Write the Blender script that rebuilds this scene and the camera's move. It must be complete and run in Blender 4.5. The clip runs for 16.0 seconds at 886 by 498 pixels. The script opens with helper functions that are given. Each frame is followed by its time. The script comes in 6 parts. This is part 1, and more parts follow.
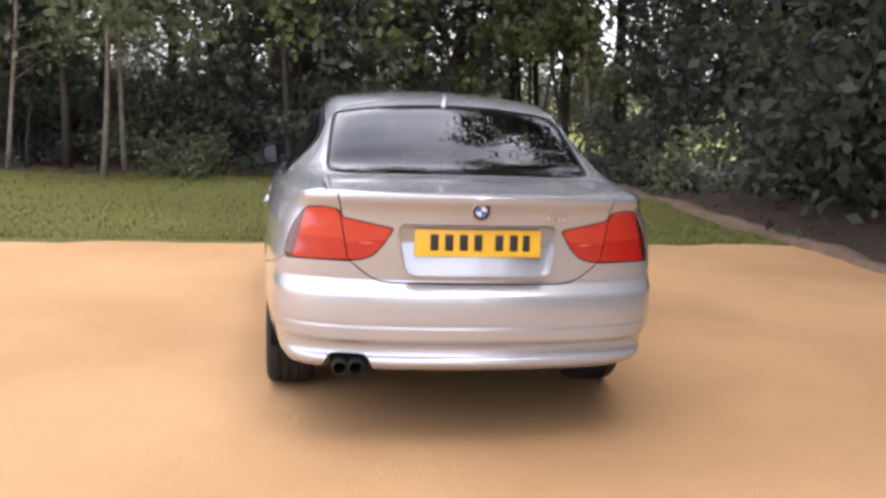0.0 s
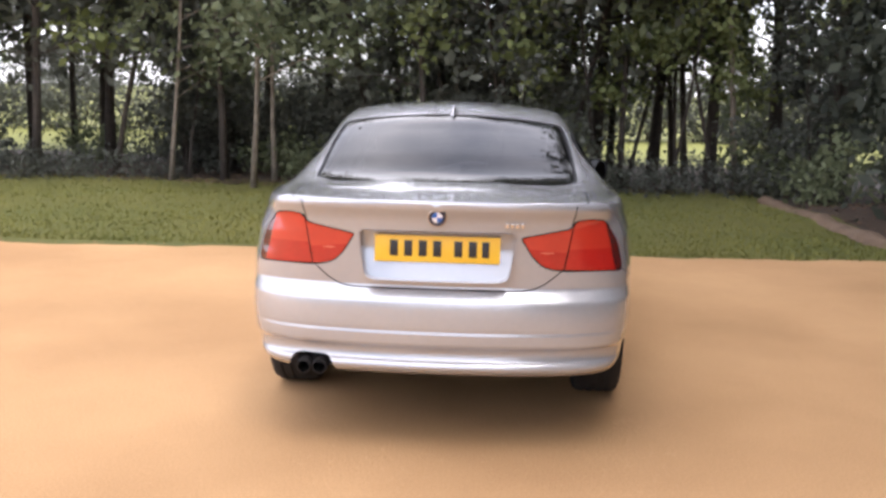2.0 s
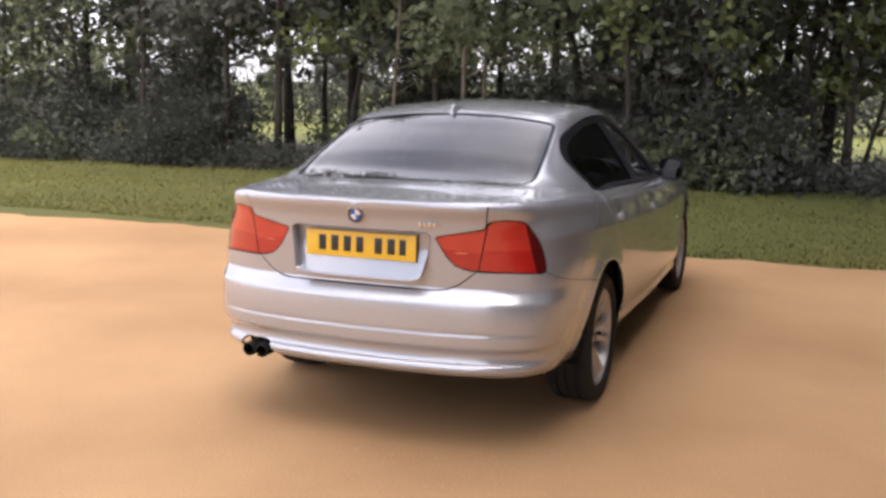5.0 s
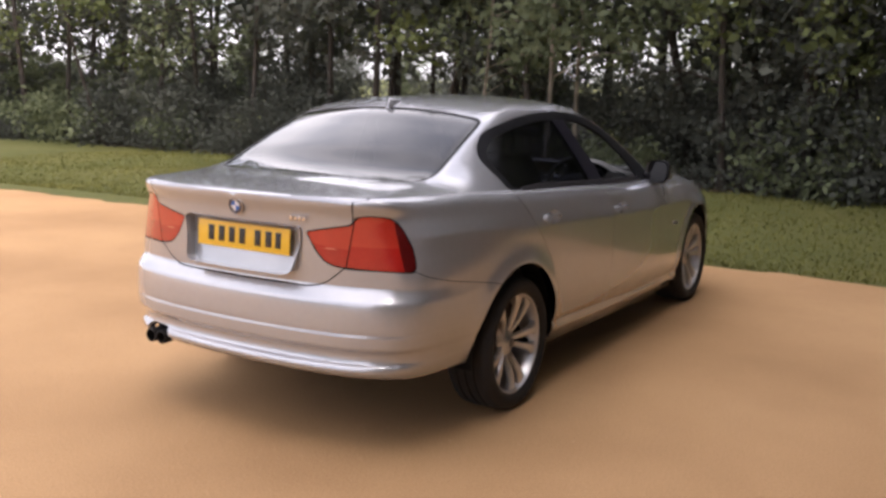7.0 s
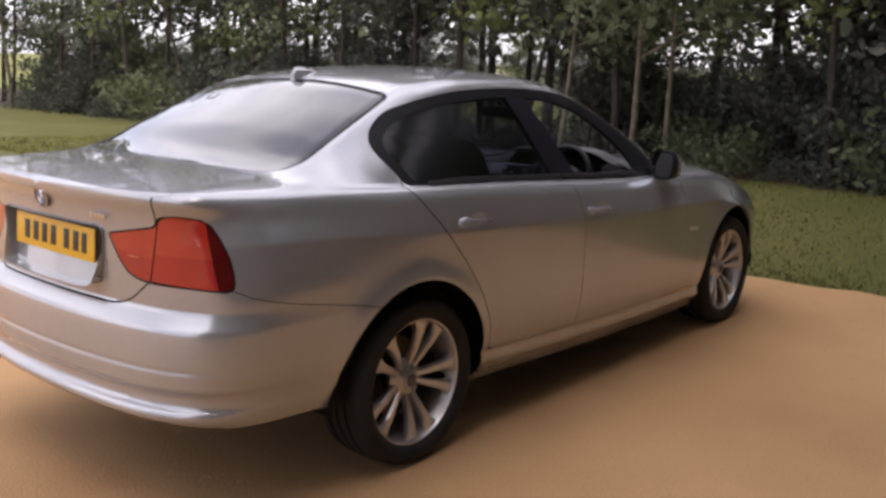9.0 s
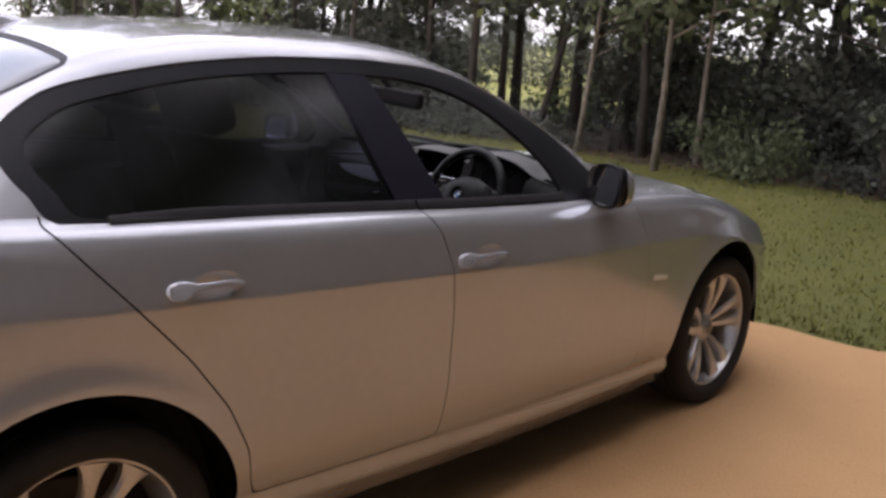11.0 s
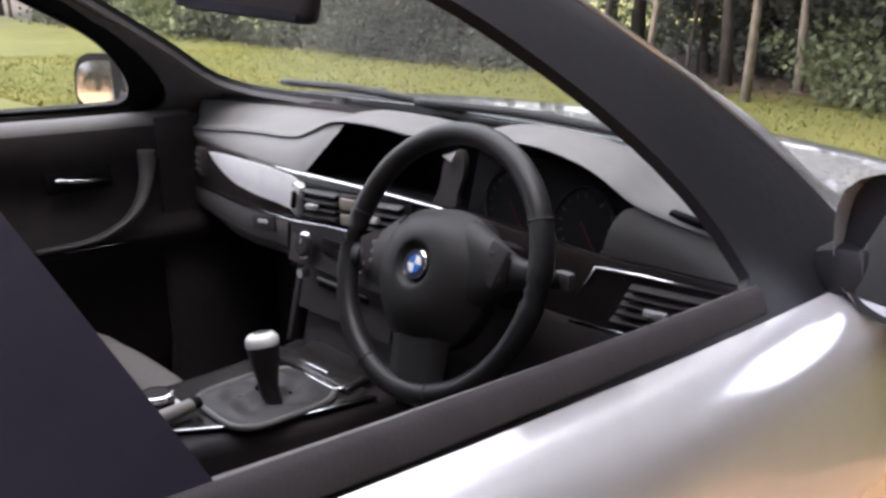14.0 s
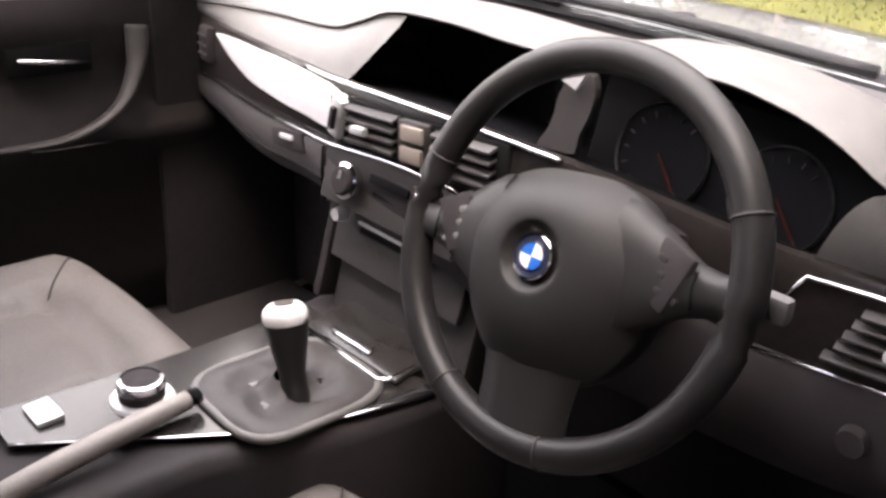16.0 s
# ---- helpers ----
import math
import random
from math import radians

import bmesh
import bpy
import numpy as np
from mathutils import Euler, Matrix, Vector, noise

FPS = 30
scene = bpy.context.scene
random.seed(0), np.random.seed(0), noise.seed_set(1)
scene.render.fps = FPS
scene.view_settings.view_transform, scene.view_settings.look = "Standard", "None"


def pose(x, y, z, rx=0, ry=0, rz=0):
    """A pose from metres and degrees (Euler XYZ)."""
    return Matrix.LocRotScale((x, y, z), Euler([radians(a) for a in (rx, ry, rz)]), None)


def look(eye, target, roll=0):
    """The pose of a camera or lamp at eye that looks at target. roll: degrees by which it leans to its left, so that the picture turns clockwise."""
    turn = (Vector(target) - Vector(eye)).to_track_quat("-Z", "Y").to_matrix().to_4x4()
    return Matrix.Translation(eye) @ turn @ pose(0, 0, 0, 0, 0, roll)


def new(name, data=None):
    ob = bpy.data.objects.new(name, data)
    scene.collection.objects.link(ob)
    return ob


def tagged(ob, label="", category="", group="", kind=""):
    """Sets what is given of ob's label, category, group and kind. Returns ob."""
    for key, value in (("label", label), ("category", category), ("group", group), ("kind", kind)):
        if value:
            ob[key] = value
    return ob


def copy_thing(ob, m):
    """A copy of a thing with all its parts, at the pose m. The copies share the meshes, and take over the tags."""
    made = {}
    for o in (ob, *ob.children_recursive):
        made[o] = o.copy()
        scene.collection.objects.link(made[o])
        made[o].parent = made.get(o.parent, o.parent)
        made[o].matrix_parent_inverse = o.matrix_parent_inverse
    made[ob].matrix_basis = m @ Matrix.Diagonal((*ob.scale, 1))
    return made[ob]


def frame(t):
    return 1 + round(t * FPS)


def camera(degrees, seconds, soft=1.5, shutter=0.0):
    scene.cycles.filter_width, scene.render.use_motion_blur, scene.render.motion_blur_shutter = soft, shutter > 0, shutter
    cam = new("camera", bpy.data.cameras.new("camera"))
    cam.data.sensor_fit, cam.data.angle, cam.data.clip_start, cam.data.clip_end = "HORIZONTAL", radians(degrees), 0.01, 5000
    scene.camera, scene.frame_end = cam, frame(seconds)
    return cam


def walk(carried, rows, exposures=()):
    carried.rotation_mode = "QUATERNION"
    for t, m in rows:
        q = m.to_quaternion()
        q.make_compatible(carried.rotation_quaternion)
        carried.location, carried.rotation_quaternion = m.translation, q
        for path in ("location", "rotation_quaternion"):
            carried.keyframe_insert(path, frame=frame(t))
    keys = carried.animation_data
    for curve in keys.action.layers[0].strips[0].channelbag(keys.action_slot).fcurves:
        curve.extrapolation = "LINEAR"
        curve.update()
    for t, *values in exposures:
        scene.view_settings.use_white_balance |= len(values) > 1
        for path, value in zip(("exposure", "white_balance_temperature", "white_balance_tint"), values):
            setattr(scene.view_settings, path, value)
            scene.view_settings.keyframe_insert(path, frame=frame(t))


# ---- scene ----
cam = camera(50.8, 16.0, 3.0)
PATH = [
    (0, (-0.707, -4.587, 1.489), (-0.409, -2.64, 1.142), 2.2),
    (0.5, (-0.497, -4.621, 1.472), (-0.309, -2.659, 1.13), 2.4),
    (1, (-0.252, -4.626, 1.489), (-0.137, -2.659, 1.142), 1.3),
    (1.5, (-0.033, -4.642, 1.495), (0.006, -2.673, 1.144), 1.0),
    (2, (0.251, -4.697, 1.501), (0.133, -2.729, 1.168), 1.2),
    (2.5, (0.483, -4.671, 1.501), (0.253, -2.711, 1.177), 0.3),
    (3, (0.727, -4.584, 1.501), (0.387, -2.638, 1.186), 1.8),
    (3.5, (0.982, -4.548, 1.505), (0.556, -2.623, 1.171), 0.2),
    (6, (2.306, -4.144, 1.559), (1.391, -2.401, 1.208), 1.6),
    (6.5, (2.532, -3.956, 1.539), (1.558, -2.244, 1.191), 1.1),
    (7, (2.761, -3.782, 1.523), (1.731, -2.105, 1.167), 1.0),
    (7.5, (3.001, -3.571, 1.486), (1.892, -1.945, 1.132), 1.2),
    (8, (3.056, -3.232, 1.46), (1.882, -1.656, 1.094), 1.1),
    (8.5, (3.038, -2.883, 1.458), (1.824, -1.34, 1.078), 1.2),
    (9, (3.006, -2.443, 1.463), (1.747, -0.939, 1.072), 1.4),
    (9.5, (2.906, -2.027, 1.446), (1.632, -0.539, 1.046), 1.8),
    (10, (2.814, -1.611, 1.463), (1.542, -0.127, 1.038), 2.8),
    (12.5, (1.924, 0.249, 1.323), (0.49, 1.563, 0.855), 3.6),
    (13, (1.663, 0.505, 1.301), (0.23, 1.803, 0.787), 3.6),
    (13.5, (1.431, 0.755, 1.286), (-0.014, 2.031, 0.753), 1.4),
    (14, (1.191, 0.878, 1.246), (-0.202, 2.193, 0.67), 0.1),
    (14.5, (1.006, 0.997, 1.194), (-0.336, 2.332, 0.546), 0.7),
    (15, (0.889, 1.066, 1.202), (-0.463, 2.359, 0.495), 1.9),
    (15.5, (0.832, 1.08, 1.201), (-0.527, 2.328, 0.431), 3.0),
    (16, (0.82, 1.078, 1.214), (-0.494, 2.333, 0.379), 3.4),
]
EXPOSURES = [(0, 1.16, 6250, 15), (3.5, 1.16, 6250, 15), (6, 0.76, 6400, 17), (7, 0.74, 6450, 17), (8, 0.66, 6500, 17), (10, 0.37, 6450, 19), (12.5, 1.90, 6300, 17), (13.5, 2.08, 6350, 16), (14.0, 2.34, 6400, 16), (14.5, 2.64, 6600, 17), (15, 2.98, 6750, 17), (15.5, 3.18, 6950, 19), (16, 3.48, 7200, 20)]
walk(cam, [(t, look(eye, target, roll)) for t, eye, target, roll in PATH], EXPOSURES)

# ---- light ----
SUN_UP, SUN_TURN = radians(62), radians(125)
world = bpy.data.worlds.new("sky")
scene.world = world
world.use_nodes = True
wn, wl = world.node_tree.nodes, world.node_tree.links
wn.clear()
w_out = wn.new("ShaderNodeOutputWorld")
w_bg = wn.new("ShaderNodeBackground")
w_sky = wn.new("ShaderNodeTexSky")
w_sky.sky_type, w_sky.sun_disc = "NISHITA", False
w_sky.sun_elevation, w_sky.sun_rotation = SUN_UP, SUN_TURN
w_sky.air_density, w_sky.dust_density = 1.0, 3.0
w_co = wn.new("ShaderNodeTexCoord")
w_noise = wn.new("ShaderNodeTexNoise")
w_noise.inputs["Scale"].default_value, w_noise.inputs["Detail"].default_value = 2.2, 6.0
w_ramp = wn.new("ShaderNodeValToRGB")
w_ramp.color_ramp.elements[0].position, w_ramp.color_ramp.elements[1].position = 0.30, 0.62
w_cloud = wn.new("ShaderNodeMixRGB")
w_cloud.inputs[2].default_value = (8.6, 8.4, 8.7, 1)
wl.new(w_co.outputs["Generated"], w_noise.inputs["Vector"])
wl.new(w_noise.outputs["Fac"], w_ramp.inputs[0])
wl.new(w_ramp.outputs[0], w_cloud.inputs[0])
wl.new(w_sky.outputs[0], w_cloud.inputs[1])
# an overcast sky is brighter overhead than at the horizon
w_axes, w_rise = wn.new("ShaderNodeSeparateXYZ"), wn.new("ShaderNodeMapRange")
w_rise.inputs["To Min"].default_value, w_rise.inputs["To Max"].default_value = 0.16, 0.22
wl.new(w_co.outputs["Generated"], w_axes.inputs[0])
wl.new(w_axes.outputs["Z"], w_rise.inputs["Value"])
wl.new(w_cloud.outputs[0], w_bg.inputs[0])
wl.new(w_rise.outputs[0], w_bg.inputs[1])
wl.new(w_bg.outputs[0], w_out.inputs[0])
sun = new("sun", bpy.data.lights.new("sun", "SUN"))
sun.data.energy, sun.data.angle, sun.data.color = 1.6, radians(32), (1.0, 0.94, 0.87)
sun_way = Vector((math.cos(SUN_UP) * math.sin(SUN_TURN), math.cos(SUN_UP) * math.cos(SUN_TURN), math.sin(SUN_UP)))
sun.matrix_world = look(sun_way * 60, (0, 0, 0))

# ---- materials ----
def paint(name, c1, c2=None, scale=8.0, rough=0.5, metal=0.0, bump=0.0, bump_scale=60.0, coat=0.0, rough_var=0.1, spec=0.5, pieces=0.0, fine=None):
    """A surface of two colours mixed by noise at two scales, with uneven gloss and fine relief."""
    m = bpy.data.materials.new(name)
    m.use_nodes = True
    nt = m.node_tree
    n, l = nt.nodes, nt.links
    b = n["Principled BSDF"]
    c2 = c2 or tuple(v * 0.8 for v in c1)
    co = n.new("ShaderNodeTexCoord")
    big, small = n.new("ShaderNodeTexNoise"), n.new("ShaderNodeTexNoise")
    big.inputs["Scale"].default_value, big.inputs["Detail"].default_value = scale, 4.0
    small.inputs["Scale"].default_value, small.inputs["Detail"].default_value = fine or scale * 14, 3.0
    for t in (big, small):
        l.new(co.outputs["Object"], t.inputs["Vector"])
    add = n.new("ShaderNodeMath")
    add.operation = "MULTIPLY_ADD"
    add.inputs[1].default_value = 0.45
    l.new(small.outputs["Fac"], add.inputs[0])
    half = n.new("ShaderNodeMath")
    half.operation = "MULTIPLY"
    half.inputs[1].default_value = 0.62
    l.new(big.outputs["Fac"], half.inputs[0])
    l.new(half.outputs[0], add.inputs[2])
    ramp = n.new("ShaderNodeValToRGB")
    ramp.color_ramp.elements[0].position, ramp.color_ramp.elements[1].position = 0.36, 0.68
    ramp.color_ramp.elements[0].color, ramp.color_ramp.elements[1].color = (*c1, 1), (*c2, 1)
    l.new(add.outputs[0], ramp.inputs[0])
    colour = ramp.outputs[0]
    if pieces:
        info = n.new("ShaderNodeObjectInfo")
        geo = n.new("ShaderNodeNewGeometry")
        s = n.new("ShaderNodeMath")
        l.new(info.outputs["Random"], s.inputs[0]), l.new(geo.outputs["Random Per Island"], s.inputs[1])
        hsv = n.new("ShaderNodeHueSaturation")
        mr = n.new("ShaderNodeMapRange")
        mr.inputs["From Max"].default_value = 2.0
        mr.inputs["To Min"].default_value, mr.inputs["To Max"].default_value = 1 - pieces, 1 + pieces
        l.new(s.outputs[0], mr.inputs["Value"])
        l.new(mr.outputs[0], hsv.inputs["Value"])
        l.new(colour, hsv.inputs["Color"])
        colour = hsv.outputs[0]
    l.new(colour, b.inputs["Base Color"])
    rr = n.new("ShaderNodeMapRange")
    rr.inputs["To Min"].default_value, rr.inputs["To Max"].default_value = max(0.02, rough * (1 - rough_var)), min(1, rough * (1 + rough_var))
    l.new(small.outputs["Fac"], rr.inputs["Value"])
    l.new(rr.outputs[0], b.inputs["Roughness"])
    b.inputs["Metallic"].default_value = metal
    b.inputs["Coat Weight"].default_value = coat
    b.inputs["Coat Roughness"].default_value = 0.04
    b.inputs["Specular IOR Level"].default_value = spec
    if bump:
        bn = n.new("ShaderNodeTexNoise")
        bn.inputs["Scale"].default_value, bn.inputs["Detail"].default_value = bump_scale, 5.0
        l.new(co.outputs["Object"], bn.inputs["Vector"])
        bp = n.new("ShaderNodeBump")
        bp.inputs["Strength"].default_value, bp.inputs["Distance"].default_value = bump, 0.02
        l.new(bn.outputs["Fac"], bp.inputs["Height"])
        l.new(bp.outputs[0], b.inputs["Normal"])
    return m


def pane(name, tint, gloss=0.06, slope=0.9, blur=0.015, steep=3.6):
    """Sheet glass: what shows through is tinted, and it mirrors more at a slant."""
    m = bpy.data.materials.new(name)
    m.use_nodes = True
    n, l = m.node_tree.nodes, m.node_tree.links
    n.clear()
    out, mix, tr, gl, fr = (n.new("ShaderNode" + k) for k in ("OutputMaterial", "MixShader", "BsdfTransparent", "BsdfGlossy", "LayerWeight"))
    tr.inputs[0].default_value = (*tint, 1)
    gl.inputs["Roughness"].default_value = blur
    fr.inputs["Blend"].default_value = 0.5
    power = n.new("ShaderNodeMath")
    power.operation = "POWER"
    power.inputs[1].default_value = steep
    l.new(fr.outputs["Facing"], power.inputs[0])
    co, no, bp = (n.new("ShaderNode" + k) for k in ("TexCoord", "TexNoise", "Bump"))
    no.inputs["Scale"].default_value = 1.3
    bp.inputs["Strength"].default_value, bp.inputs["Distance"].default_value = 0.012, 0.02
    l.new(co.outputs["Object"], no.inputs["Vector"]), l.new(no.outputs["Fac"], bp.inputs["Height"]), l.new(bp.outputs[0], gl.inputs["Normal"])
    bst = n.new("ShaderNodeMath")
    bst.operation, bst.use_clamp = "MULTIPLY_ADD", True
    bst.inputs[1].default_value, bst.inputs[2].default_value = slope, gloss
    l.new(power.outputs[0], bst.inputs[0]), l.new(bst.outputs[0], mix.inputs[0])
    l.new(tr.outputs[0], mix.inputs[1]), l.new(gl.outputs[0], mix.inputs[2]), l.new(mix.outputs[0], out.inputs[0])
    return m


SILVER = paint("silver_paint", (0.455, 0.458, 0.475), (0.425, 0.428, 0.445), 3.0, 0.225, 0.46, coat=1.0, rough_var=0.08, fine=40)
BLACK_TRIM = paint("black_trim", (0.007, 0.007, 0.009), (0.012, 0.012, 0.014), 6, 0.46, rough_var=0.2, spec=0.2)
PILLAR_BLACK = paint("pillar_black", (0.011, 0.010, 0.018), (0.015, 0.014, 0.023), 6, 0.38, spec=0.28, rough_var=0.15)
RUBBER = paint("rubber", (0.008, 0.008, 0.009), (0.018, 0.016, 0.015), 10, 0.85, bump=0.15, bump_scale=220)
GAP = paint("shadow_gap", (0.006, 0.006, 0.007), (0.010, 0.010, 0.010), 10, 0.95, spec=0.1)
CLEAR = pane("clear_glass", (0.86, 0.90, 0.88), 0.04, 0.4, 0.015, 4.5)
TINTED = pane("tinted_glass", (0.115, 0.12, 0.165), 0.085, 0.15, 0.16)
DOOR_GLASS = pane("door_glass", (0.74, 0.77, 0.76), 0.04, 0.4, 0.015, 4.5)
REAR_GLASS = pane("rear_glass", (0.06, 0.06, 0.08), 0.035, 2.5, 0.012, 5.0)
ALLOY = paint("alloy", (0.60, 0.60, 0.62), (0.50, 0.50, 0.51), 12, 0.32, 0.75, coat=0.5)
DARK_METAL = paint("dark_metal", (0.05, 0.048, 0.046), (0.09, 0.075, 0.06), 20, 0.6, 0.6)
PIPE_BLACK = paint("sooty_metal", (0.007, 0.006, 0.006), (0.014, 0.011, 0.010), 30, 0.75, 0.2)
CHROME = paint("chrome", (0.75, 0.75, 0.76), (0.68, 0.68, 0.7), 10, 0.12, 1.0)
MIRROR = paint("mirror_silver", (0.62, 0.64, 0.67), (0.60, 0.62, 0.65), 6, 0.03, 1.0)
# inside mirror: the dark cabin it reflects is put into the colour
MIRRORED_DARK = paint("dimming_mirror", (0.030, 0.030, 0.036), (0.036, 0.036, 0.042), 6, 0.12, 0.3)
RED_LENS = paint("red_lens", (0.46, 0.020, 0.013), (0.36, 0.014, 0.010), 9, 0.16, coat=1.0)
ORANGE_LENS = paint("amber_red_lens", (0.52, 0.040, 0.020), (0.45, 0.03, 0.017), 9, 0.16, coat=1.0)
DEEP_LENS = paint("deep_red_lens", (0.11, 0.006, 0.006), (0.08, 0.005, 0.005), 12, 0.14, coat=1.0)
PALE_LENS = paint("pale_red_lens", (0.66, 0.16, 0.10), (0.58, 0.12, 0.08), 12, 0.16, coat=1.0)
REPEATER_LENS = paint("pale_lens", (0.74, 0.73, 0.71), (0.66, 0.65, 0.63), 14, 0.2, coat=1.0)
PLATE_YELLOW = paint("plate_yellow", (0.83, 0.50, 0.035), (0.78, 0.45, 0.03), 12, 0.35)
PLATE_BLACK = paint("plate_black", (0.014, 0.014, 0.015), (0.022, 0.022, 0.022), 30, 0.4)
WHITE_PAINT = paint("white_enamel", (0.80, 0.80, 0.80), (0.74, 0.74, 0.75), 20, 0.34, coat=0.6)
BLUE_PAINT = paint("blue_enamel", (0.01, 0.10, 0.42), (0.012, 0.13, 0.5), 20, 0.34, coat=0.6)
NAVY_PAINT = paint("dark_enamel", (0.012, 0.016, 0.035), (0.02, 0.025, 0.05), 20, 0.34, coat=0.6)

# ---- building kit ----
def thing(name, label, category, group="", kind="", at=(0, 0, 0)):
    ob = new(name)
    ob.empty_display_size = 0.2
    ob.location = at
    return tagged(ob, label, category, group, kind)


def finish(bm, material, smooth=True):
    me = bpy.data.meshes.new("mesh")
    for f in bm.faces:
        f.smooth = smooth
    bm.to_mesh(me)
    bm.free()
    for m in material if isinstance(material, (list, tuple)) else (material,):
        me.materials.append(m)
    return me


def part(name, bm, material, parent=None, label="", smooth=True):
    ob = new(name, finish(bm, material, smooth))
    if parent:
        ob.parent = parent
    return tagged(ob, label)


def flat_part(name, verts, faces, material, parent=None, label="", smooth=True):
    me = bpy.data.meshes.new("mesh")
    me.from_pydata(verts, [], faces)
    me.polygons.foreach_set("use_smooth", [smooth] * len(me.polygons))
    for m in material if isinstance(material, (list, tuple)) else (material,):
        me.materials.append(m)
    ob = new(name, me)
    if parent:
        ob.parent = parent
    return tagged(ob, label)


def crease(bm, degrees=32):
    bm.normal_update()
    for e in bm.edges:
        if len(e.link_faces) == 2 and e.calc_face_angle(0) > radians(degrees):
            e.smooth = False
    return bm


def box(bm, size, m=None, bevel=0.0, seg=2):
    r = bmesh.ops.create_cube(bm, size=1.0, matrix=(m or Matrix()) @ Matrix.Diagonal((*size, 1)))
    if bevel:
        es = list({e for v in r["verts"] for e in v.link_edges})
        bmesh.ops.bevel(bm, geom=es, offset=bevel, segments=seg, profile=0.6, affect="EDGES")
    return bm


def solid(size, m=None, bevel=0.0, seg=2):
    return crease(box(bmesh.new(), size, m, bevel, seg), 50)


def lathe(profile, steps=48, m=None, close=False):
    """A turned body: profile points (radius, along) about the x axis."""
    bm = bmesh.new()
    rings = []
    for k in range(steps):
        a = 2 * math.pi * k / steps
        rings.append([bm.verts.new((h, r * math.cos(a), r * math.sin(a))) for r, h in profile])
    n = len(profile)
    for k in range(steps):
        p, q = rings[k], rings[(k + 1) % steps]
        for i in range(n if close else n - 1):
            j = (i + 1) % n
            bm.faces.new((p[i], q[i], q[j], p[j]))
    bmesh.ops.remove_doubles(bm, verts=bm.verts, dist=1e-5)
    bmesh.ops.recalc_face_normals(bm, faces=bm.faces)
    if m:
        bm.transform(m)
    return crease(bm, 35)


def tube(points, radius, sides=10, closed=False, taper=None, flat=1.0):
    """A round bar along the points; radius may be a list."""
    bm = bmesh.new()
    pts = [Vector(p) for p in points]
    n = len(pts)
    rings, up = [], Vector((0, 0, 1))
    for i, p in enumerate(pts):
        a = pts[(i - 1) % n] if closed or i else p
        b = pts[(i + 1) % n] if closed or i < n - 1 else p
        d = (b - a).normalized()
        side = d.cross(up)
        if side.length < 1e-3:
            side = d.cross(Vector((0, 1, 0)))
        side.normalize()
        top = side.cross(d)
        r = radius[i] if isinstance(radius, (list, tuple)) else radius
        rings.append([bm.verts.new(p + (side * math.cos(t) + top * math.sin(t) * flat) * r) for t in (2 * math.pi * k / sides for k in range(sides))])
    for i in range(n if closed else n - 1):
        p, q = rings[i], rings[(i + 1) % n]
        for k in range(sides):
            j = (k + 1) % sides
            bm.faces.new((p[k], p[j], q[j], q[k]))
    if not closed:
        bm.faces.new(rings[0][::-1])
        bm.faces.new(rings[-1])
    bmesh.ops.recalc_face_normals(bm, faces=bm.faces)
    return bm


def smooth_line(points, steps=8, closed=False):
    """Catmull-Rom through the points."""
    p = [np.array(q, float) for q in points]
    n = len(p)
    out = []
    for i in range(n if closed else n - 1):
        a, b, c, d = (p[(i + k) % n] if closed else p[min(max(i + k, 0), n - 1)] for k in (-1, 0, 1, 2))
        for s in range(steps):
            t = s / steps
            out.append(tuple(0.5 * (2 * b + (c - a) * t + (2 * a - 5 * b + 4 * c - d) * t * t + (3 * b - 3 * c + d - a) * t ** 3)))
    if not closed:
        out.append(tuple(p[-1]))
    return out


def pchip(pairs):
    """A smooth curve that does not overshoot, through (x, y) pairs."""
    x = np.array([p[0] for p in pairs], float)
    y = np.array([p[1] for p in pairs], float)
    h, d = np.diff(x), np.diff(y) / np.diff(x)
    m = np.zeros(len(x))
    m[0], m[-1] = d[0], d[-1]
    for i in range(1, len(x) - 1):
        if d[i - 1] * d[i] > 0:
            w1, w2 = 2 * h[i] + h[i - 1], h[i] + 2 * h[i - 1]
            m[i] = (w1 + w2) / (w1 / d[i - 1] + w2 / d[i])

    def at(q):
        q = np.clip(np.asarray(q, float), x[0], x[-1])
        i = np.clip(np.searchsorted(x, q) - 1, 0, len(x) - 2)
        t = (q - x[i]) / h[i]
        return (2 * t ** 3 - 3 * t * t + 1) * y[i] + (t ** 3 - 2 * t * t + t) * h[i] * m[i] + (3 * t * t - 2 * t ** 3) * y[i + 1] + (t ** 3 - t * t) * h[i] * m[i + 1]
    return at


def inside(px, py, poly):
    """Signed distance to a closed outline, minus within."""
    px, py = np.asarray(px, float), np.asarray(py, float)
    best = np.full(px.shape, 1e9)
    odd = np.zeros(px.shape, bool)
    n = len(poly)
    for i in range(n):
        ax, ay = poly[i][0], poly[i][1]
        bx, by = poly[(i + 1) % n][0], poly[(i + 1) % n][1]
        ex, ey = bx - ax, by - ay
        t = np.clip(((px - ax) * ex + (py - ay) * ey) / (ex * ex + ey * ey + 1e-12), 0, 1)
        best = np.minimum(best, np.hypot(px - ax - t * ex, py - ay - t * ey))
        hit = ((ay > py) != (by > py)) & (px < (bx - ax) * (py - ay) / (by - ay + 1e-12) + ax)
        odd ^= hit
    return np.where(odd, -best, best)


